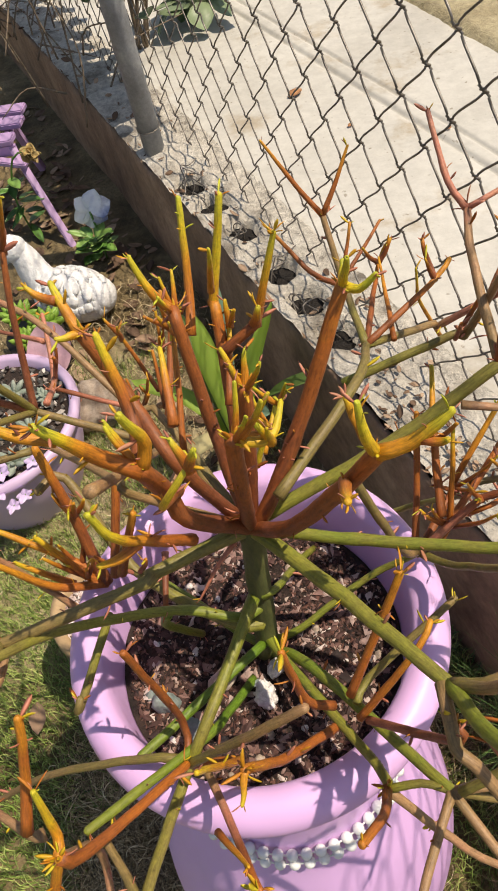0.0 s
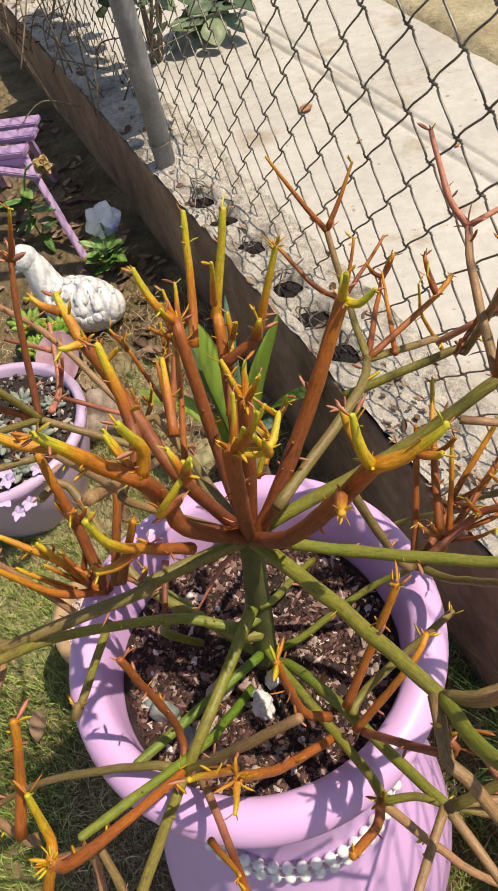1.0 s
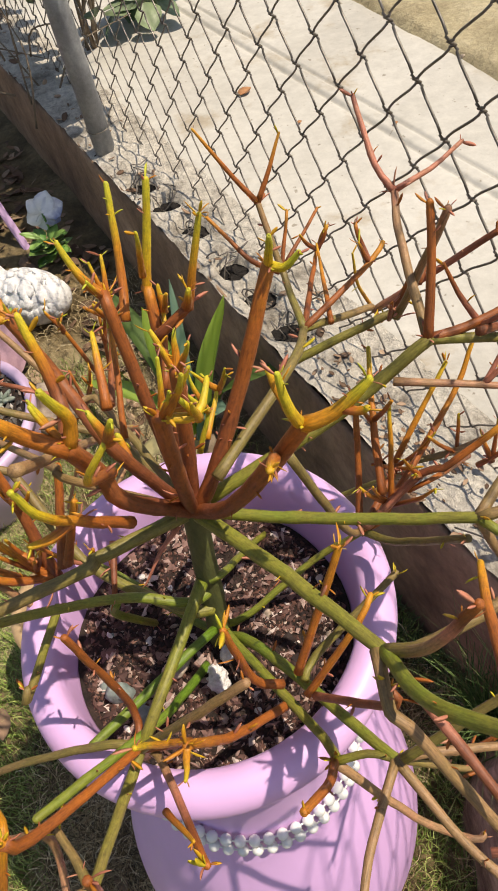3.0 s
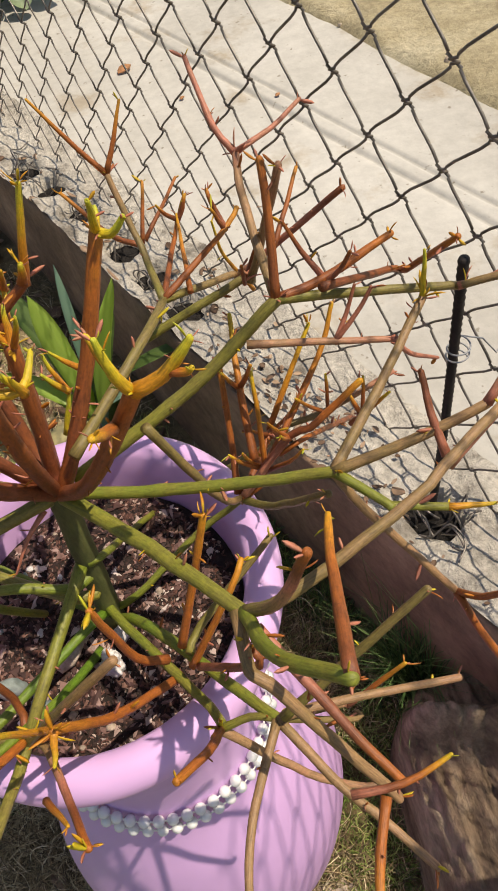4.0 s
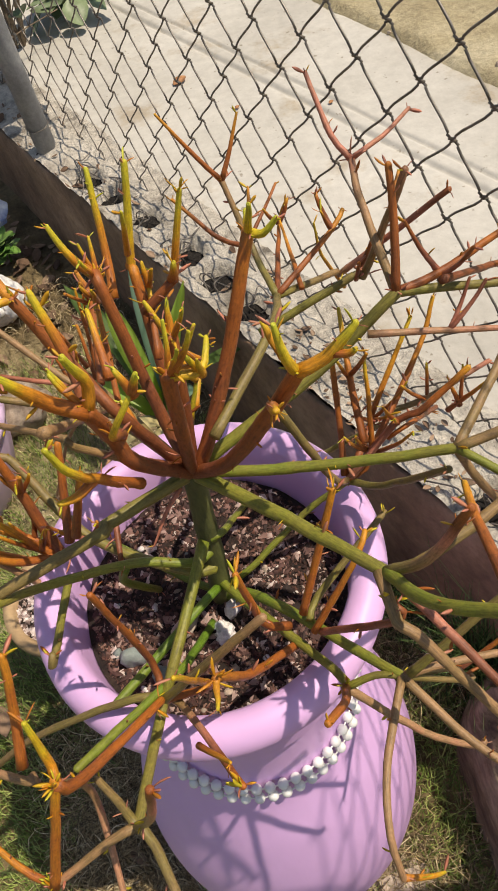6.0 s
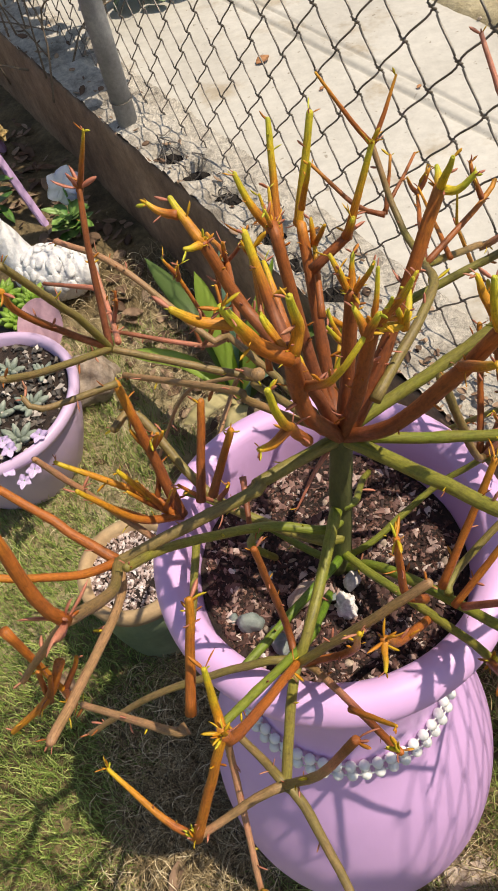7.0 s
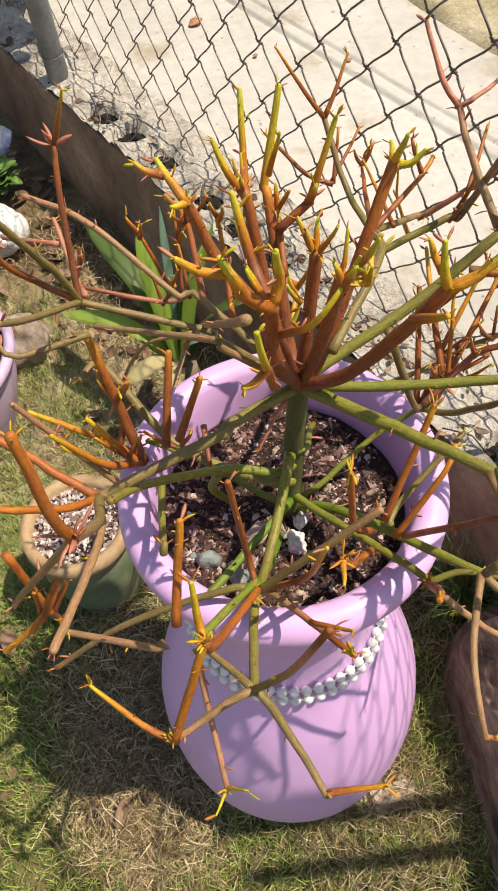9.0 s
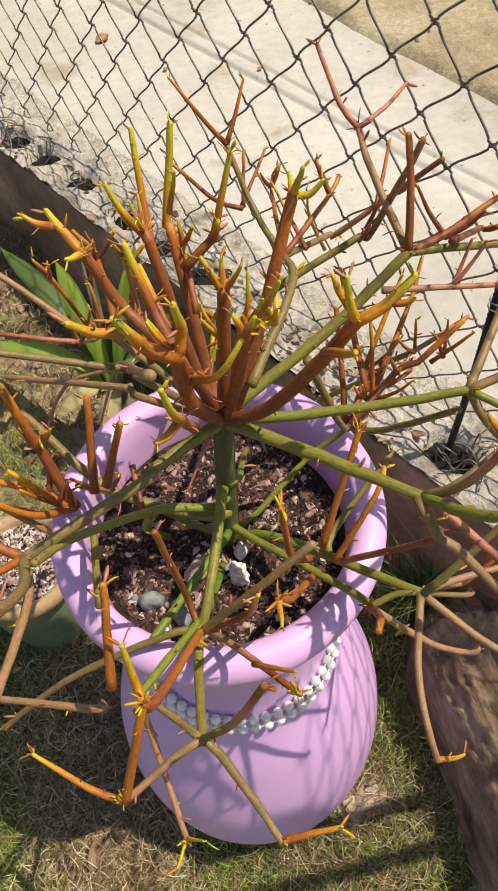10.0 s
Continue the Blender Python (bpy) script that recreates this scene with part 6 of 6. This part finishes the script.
# weathered log lying in the corner between lawn and wall, its grain along its length
V, F = [], []
rows, cols = 200, 70
for i in range(rows + 1):
    y = 0.022 - 0.80 * i / rows
    left = 0.318 - 0.062 * min(1, (0.022 - y) / 0.10) ** 0.7 - 0.10 * max(0, -y - 0.12) + 0.008 * noise.noise((y * 9, 1, 4)) + 0.007 * math.sin(y * 17)
    wall_x = on_fence((1.39 - 0.0224 - y) / 0.8945, 0, -0.050).x
    for j in range(cols + 1):
        v = (j / cols) ** 1.6
        x = left + (max(wall_x - left, 0.006)) * v
        d = x - left
        z = 0.215 + 0.205 * (1 - math.exp(-d / 0.011)) + 0.55 * min(d, 0.20) - 0.10 * max(0, -y - 0.25)
        z += 0.011 * noise.noise((x * 55, y * 7, 1)) + 0.009 * noise.noise((x * 130, y * 22, 2)) + 0.008 * noise.noise((x * 75, y * 75, 4)) + 0.012 * noise.noise((x * 12, y * 9, 3))
        z -= 0.022 * max(0, noise.noise((x * 62, y * 6, 9)) - 0.22) + 0.02 * max(0, noise.noise((x * 30, y * 30, 5)) - 0.3)
        z += 0.12 * math.exp(-((y + 0.06 + 0.45 * (x - 0.29)) / 0.024) ** 2) * min(1, d / 0.03)
        z -= 0.20 * math.exp(-(0.022 - y) / 0.010)
        V.append((x, y, z))
for i in range(rows):
    for j in range(cols):
        a = i * (cols + 1) + j
        F.append((a, a + cols + 1, a + cols + 2, a + 1))
tagged(raw("fallen_log", V, F, LOGWOOD), "weathered grey-brown fallen log lying against the low wall", "log")

# flat stone under the planter's foot
ob = boxed("flat_stone", (0.085, 0.055, 0.035), pose(0.118, -0.226, 0.268, 2, -3, 8), STONE_T, None, bevel=0.012, rough=0.006)
tagged(ob, "flat tan stone beside the foot of the planter", "stone")


# ---------------------------------------------------------------- vine on the fence, dry twigs, litter
vine = thing("sea_grape_vine", "broad round-leaved green shrub growing through the fence, with unseen shading leaves above", "shrub", tuple(on_fence(-0.62, 0.62, 0.22)))
rng = random.Random(14)
base = vine.location.copy()
V, F = [], []
for k in range(7):
    reach = ALONG * rng.uniform(0.35, 0.72)
    p = [Vector((rng.uniform(-0.03, 0.03), rng.uniform(-0.03, 0.03), 0)), reach * 0.3 + Vector((rng.uniform(-0.05, 0.05), rng.uniform(-0.05, 0.05), 0.32)), reach + Vector((0, 0, rng.uniform(0.42, 0.52)))]
    V, F = [], []
    tube(V, F, spline(p, 10), [0.006 - 0.0003 * i for i in range(11)], 6)
    raw("stalk", V, F, TWIG, vine)
V, F = [], []


def leaf_cloud(centre, spread, count, lo, hi):
    for i in range(count):
        p = Vector([c + rng.gauss(0, s) for c, s in zip(centre, spread)]) - base
        a = rng.random() * 6.28
        d = Vector((math.cos(a), math.sin(a), rng.uniform(-0.7, 0.2))).normalized()
        s = rng.uniform(lo, hi)
        flat_leaf(V, F, p, d, Vector((rng.uniform(-0.4, 0.4), rng.uniform(-0.4, 0.4), 1)), s, s * 0.92, 0.12, 0.2)


leaf_cloud(on_fence(-0.62, 0.72, 0.40), (0.055, 0.075, 0.02), 27, 0.07, 0.12)
leaf_cloud(on_fence(-0.48, 0.90, 0.12), (0.05, 0.09, 0.04), 26, 0.03, 0.07)
# unseen leaves high over the fence, added to shade the wall top
for k in range(9):
    leaf_cloud(on_fence(-0.14 - 0.125 * k, 1.17, 0.195), (0.038, 0.038, 0.035), 56, 0.045, 0.085)
raw("leaves", V, F, LEAFDARK, vine)

brush = thing("dry_brush", "tangle of dry brown twigs and vines at the fence", "twigs", tuple(on_fence(-0.5, 0.62, -0.05)))
for k in range(34):
    V, F = [], []
    a = on_fence(rng.uniform(-1.4, -0.15), rng.uniform(0.60, 0.72), rng.uniform(-0.18, 0.05)) - brush.location
    d = Vector((rng.uniform(-0.25, 0.25), rng.uniform(-0.3, 0.3), rng.uniform(-0.05, 0.35)))
    p = [a, a + d * 0.5 + Vector((rng.uniform(-0.05, 0.05), rng.uniform(-0.05, 0.05), 0.03)), a + d]
    tube(V, F, spline(p, 8), [0.0032 - 0.00025 * i for i in range(9)], 6)
    raw("twig", V, F, TWIG, brush)


def litter(name, count, place, lo, hi, label, seed):
    rr = random.Random(seed)
    V, F = [], []
    for i in range(count):
        p = place(rr)
        a = rr.random() * 6.28
        d = Vector((math.cos(a), math.sin(a), rr.uniform(-0.1, 0.35))).normalized()
        s = rr.uniform(lo, hi)
        flat_leaf(V, F, p, d, Vector((rr.uniform(-0.5, 0.5), rr.uniform(-0.5, 0.5), 1)), s, s * rr.uniform(0.35, 0.7), rr.uniform(-0.3, 0.5), rr.uniform(-0.3, 0.4))
    return tagged(raw(name, V, F, LITTER), label, "leaf litter", kind="stuff")


def wall_spot(r):
    s, o = r.uniform(-2.0, -0.05) if r.random() < 0.7 else r.uniform(0, 1.8), r.uniform(-0.04, 0.09)
    return on_fence(s, wall_top_z(s, o) + 0.004, o)


def bed_spot(r):
    s, o = r.uniform(-1.2, 1.0), -0.09 - abs(r.gauss(0, 0.22))
    p = on_fence(s, 0, o)
    return Vector((p.x, p.y, ground_z(p.x, p.y) + 0.006))


def heap_spot(r):
    s, o = r.gauss(1.12, 0.13), r.uniform(-0.045, 0.05)
    return on_fence(s, wall_top_z(s, o) + r.uniform(0.002, 0.012), o)


litter("wall_heap", 110, heap_spot, 0.005, 0.017, "reddish dry leaf scraps heaped on the wall top", 8)
litter("wall_litter", 130, wall_spot, 0.008, 0.032, "dry brown leaves and crumbs on the wall top", 3)
litter("bed_litter", 420, bed_spot, 0.015, 0.06, "dry fallen leaves on the garden bed", 4)
for k, (s, o, size) in enumerate(((0.020, 0.370, 0.042), (0.25, 0.40, 0.014), (0.42, 0.55, 0.014))):
    V, F = [], []
    flat_leaf(V, F, on_fence(s, ROAD + 0.004, o), Vector((0.8, 0.5, 0.0)).normalized(), Vector((0.1, 0.05, 1)), size, size * 0.75, 0.28, -0.10)
    tagged(raw("fallen_leaf", V, F, DEADLEAF), "single dry reddish leaf lying on the concrete", "leaf")
for k, (x, y, size) in enumerate(((-0.323, -0.192, 0.05), (-0.489, 0.117, 0.06), (-0.262, -0.124, 0.035))):
    V, F = [], []
    flat_leaf(V, F, Vector((x, y, ground_z(x, y) + 0.028)), Vector((0.5 - 0.6 * k, 0.8, 0.15)).normalized(), Vector((0.4, -0.2, 1)), size, size * 0.5, 0.5, 0.4)
    tagged(raw("fallen_leaf", V, F, LITTER), "curled dry brown leaf lying on the lawn", "leaf")
for k in range(26):
    rr = random.Random(100 + k)
    s, o = rr.uniform(0.2, 2.0), rr.uniform(0.8, 1.5)
    bm = bmesh.new()
    z0 = rr.uniform(0.003, 0.010)
    pebble(bm, (0, 0, 0), z0, k, 0.7, 2)
    ob = part("pebble", bm, STONE_T)
    ob.location = on_fence(s, dirt_z(s, o) + z0 * 0.3, o)
    tagged(ob, "small pebble lying on the dry dirt", "pebble", "pebbles on the verge")

# near-black plugs whose colour makes the holes of the wall top dark
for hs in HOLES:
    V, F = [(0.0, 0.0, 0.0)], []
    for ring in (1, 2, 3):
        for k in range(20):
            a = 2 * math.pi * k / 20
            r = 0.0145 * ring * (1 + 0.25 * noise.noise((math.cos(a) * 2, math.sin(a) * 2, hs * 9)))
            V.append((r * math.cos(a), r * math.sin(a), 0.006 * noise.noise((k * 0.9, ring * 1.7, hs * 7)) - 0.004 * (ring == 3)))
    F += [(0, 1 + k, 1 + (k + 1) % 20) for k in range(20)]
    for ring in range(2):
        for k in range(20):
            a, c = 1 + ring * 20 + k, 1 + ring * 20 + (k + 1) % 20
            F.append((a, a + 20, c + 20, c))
    ob = raw("earth_plug", V, F, HOLEBLACK, smooth=False)
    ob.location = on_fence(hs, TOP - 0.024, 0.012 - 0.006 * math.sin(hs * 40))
    tagged(ob, "near-black crumbly plug that makes a hole in the wall top dark", "earth", "earth in the wall holes")

# loose wire ends and roots crossing the wall top
for k, (s, n) in enumerate(((0.203, 5), (0.311, 3), (0.431, 3), (0.603, 3), (0.714, 3), (0.825, 3), (1.395, 9), (1.60, 7))):
    rr = random.Random(300 + k)
    tg = thing("wire_tangle", "tangle of bent fence wire in a hole of the wall", "wire", tuple(on_fence(s, TOP - 0.03)), "wire tangles in the wall")
    for j in range(n):
        p = [Vector((rr.uniform(-0.02, 0.02), rr.uniform(-0.02, 0.02), 0.0))]
        for q in range(4):
            p.append(p[-1] + Vector((rr.uniform(-0.03, 0.03), rr.uniform(-0.03, 0.03), 0.024 if q < 2 else rr.uniform(-0.014, 0.004))))
        V, F = [], []
        tube(V, F, spline(p, 16), 0.0014, 6)
        raw("wire_end", V, F, WIRE, tg)


# ---------------------------------------------------------------- grass
def blades(name, count, place, material, lo, hi, wide, label, seed, lay):
    rng = np.random.default_rng(seed)
    V, F = [], []
    for i in range(count):
        x, y = place(rng)
        z = ground_z(x, y) - 0.002
        a, h = rng.random() * 6.283, rng.uniform(lo, hi)
        tip = lay * rng.uniform(0.5, 1.4)
        dx, dy = math.cos(a), math.sin(a)
        b = a + rng.uniform(-0.9, 0.9)
        ex, ey = math.cos(b), math.sin(b)
        w = wide * rng.uniform(0.6, 1.3) / 2
        o = len(V)
        up = max(0.12, 1 - 0.5 * lay)
        x1, y1, z1 = x + dx * h * tip * 0.30, y + dy * h * tip * 0.30, z + h * 0.55 * up
        x2, y2, z2 = x1 + ex * h * tip * 0.55, y1 + ey * h * tip * 0.55, z1 + h * 0.38 * (up - 0.35 * lay)
        V += [(x - dy * w, y + dx * w, z), (x + dy * w, y - dx * w, z), (x1 - dy * w * 0.8, y1 + dx * w * 0.8, z1), (x1 + dy * w * 0.8, y1 - dx * w * 0.8, z1), (x2, y2, max(z2, z + 0.002))]
        F += [(o, o + 1, o + 3, o + 2), (o + 2, o + 3, o + 4)]
    return tagged(raw(name, V, F, material), label, "grass", kind="stuff")


def in_front(x, y):
    p = Vector((x, y, 0)) - FOOT
    return p.dot(OUT) < -0.06


def lush(x, y):
    """How green the lawn is: lush to the near left and in clumps, worn to straw beside the planter."""
    v = 0.94 + 1.2 * noise.noise((x * 4.5, y * 4.5, 8)) + 0.5 * noise.noise((x * 13, y * 13, 2))
    v += 0.55 * max(0.0, min(1.0, (-x - 0.28) / 0.15))
    v -= 1.2 * math.exp(-((x + 0.24) ** 2 + (y + 0.08) ** 2) / 0.028)
    if y > 0.22:
        v -= 1.7 * (y - 0.22)
    v -= 6 * max(0.0, abs(x + 0.12) - 0.68) + 6 * max(0.0, -y - 0.62)
    return v


def lawn(rng):
    while True:
        x, y = rng.uniform(-1.0, 0.75), rng.uniform(-0.85, 1.0)
        if in_front(x, y) and rng.random() < lush(x, y):
            return x, y


def strawy(rng):
    while True:
        x, y = rng.uniform(-1.0, 0.75), rng.uniform(-0.85, 1.25)
        keep = 0.75 - 0.6 * lush(x, y)
        if y > 0.22:
            keep *= 0.10
        keep *= max(0.0, 1 - 5 * max(0.0, abs(x + 0.12) - 0.62) - 5 * max(0.0, -y - 0.58))
        if in_front(x, y) and rng.random() < keep:
            return x, y


def wisps(name, count, place, material, label, seed):
    """Long curling dry blades, matted over one another."""
    rng = np.random.default_rng(seed)
    V, F = [], []
    for i in range(count):
        x, y = place(rng)
        a, z = rng.random() * 6.283, ground_z(x, y) + rng.uniform(0.004, 0.03)
        turn, rise = rng.uniform(-0.45, 0.45), rng.uniform(0.0, 0.012)
        w, step = rng.uniform(0.00022, 0.00055), rng.uniform(0.003, 0.010)
        o = len(V)
        for q in range(6):
            V.append((x - math.sin(a) * w, y + math.cos(a) * w, z))
            V.append((x + math.sin(a) * w, y - math.cos(a) * w, z + 0.0006))
            x, y = x + math.cos(a) * step, y + math.sin(a) * step
            z = max(ground_z(x, y) + 0.003, z + rise * (1 - 0.5 * q))
            a += turn * rng.uniform(0.2, 1.0)
        for q in range(5):
            F.append((o + 2 * q, o + 2 * q + 1, o + 2 * q + 3, o + 2 * q + 2))
    return tagged(raw(name, V, F, material), label, "grass", kind="stuff")


blades("grass", 76000, lawn, GRASS, 0.016, 0.064, 0.0018, "short green lawn grass in clumps round the pots", 1, 0.52)
blades("dry_grass", 17000, strawy, STRAW, 0.025, 0.075, 0.0018, "short dry straw-coloured grass", 2, 1.05)
wisps("straw_mat", 20000, strawy, STRAW, "matted curling dry straw on the lawn", 6)


def wall_foot(rng):
    p = on_fence(rng.normal(1.485, 0.03), 0, -0.062 - abs(rng.normal(0, 0.02)))
    return p.x, p.y


def path_edge(rng):
    p = on_fence(rng.uniform(0.9, 1.7), 0, -0.06 - abs(rng.normal(0, 0.05)))
    return p.x, p.y


DARKGRASS = island_mat("dark grass", [(0.0, (0.025, 0.055, 0.015)), (0.6, (0.07, 0.13, 0.03)), (1.0, (0.15, 0.21, 0.06))], 0.6, 0)
TUFTGRASS = island_mat("fine green grass", [(0.0, (0.05, 0.11, 0.03)), (0.6, (0.13, 0.24, 0.07)), (1.0, (0.27, 0.38, 0.14))], 0.55, 0)
blades("grass_tuft", 340, wall_foot, TUFTGRASS, 0.24, 0.42, 0.0019, "tuft of thin green grass between the log and the wall", 11, 0.38)
blades("grass_fringe", 1500, path_edge, DARKGRASS, 0.03, 0.09, 0.0022, "thin dark grass along the wall's foot", 12, 0.7)
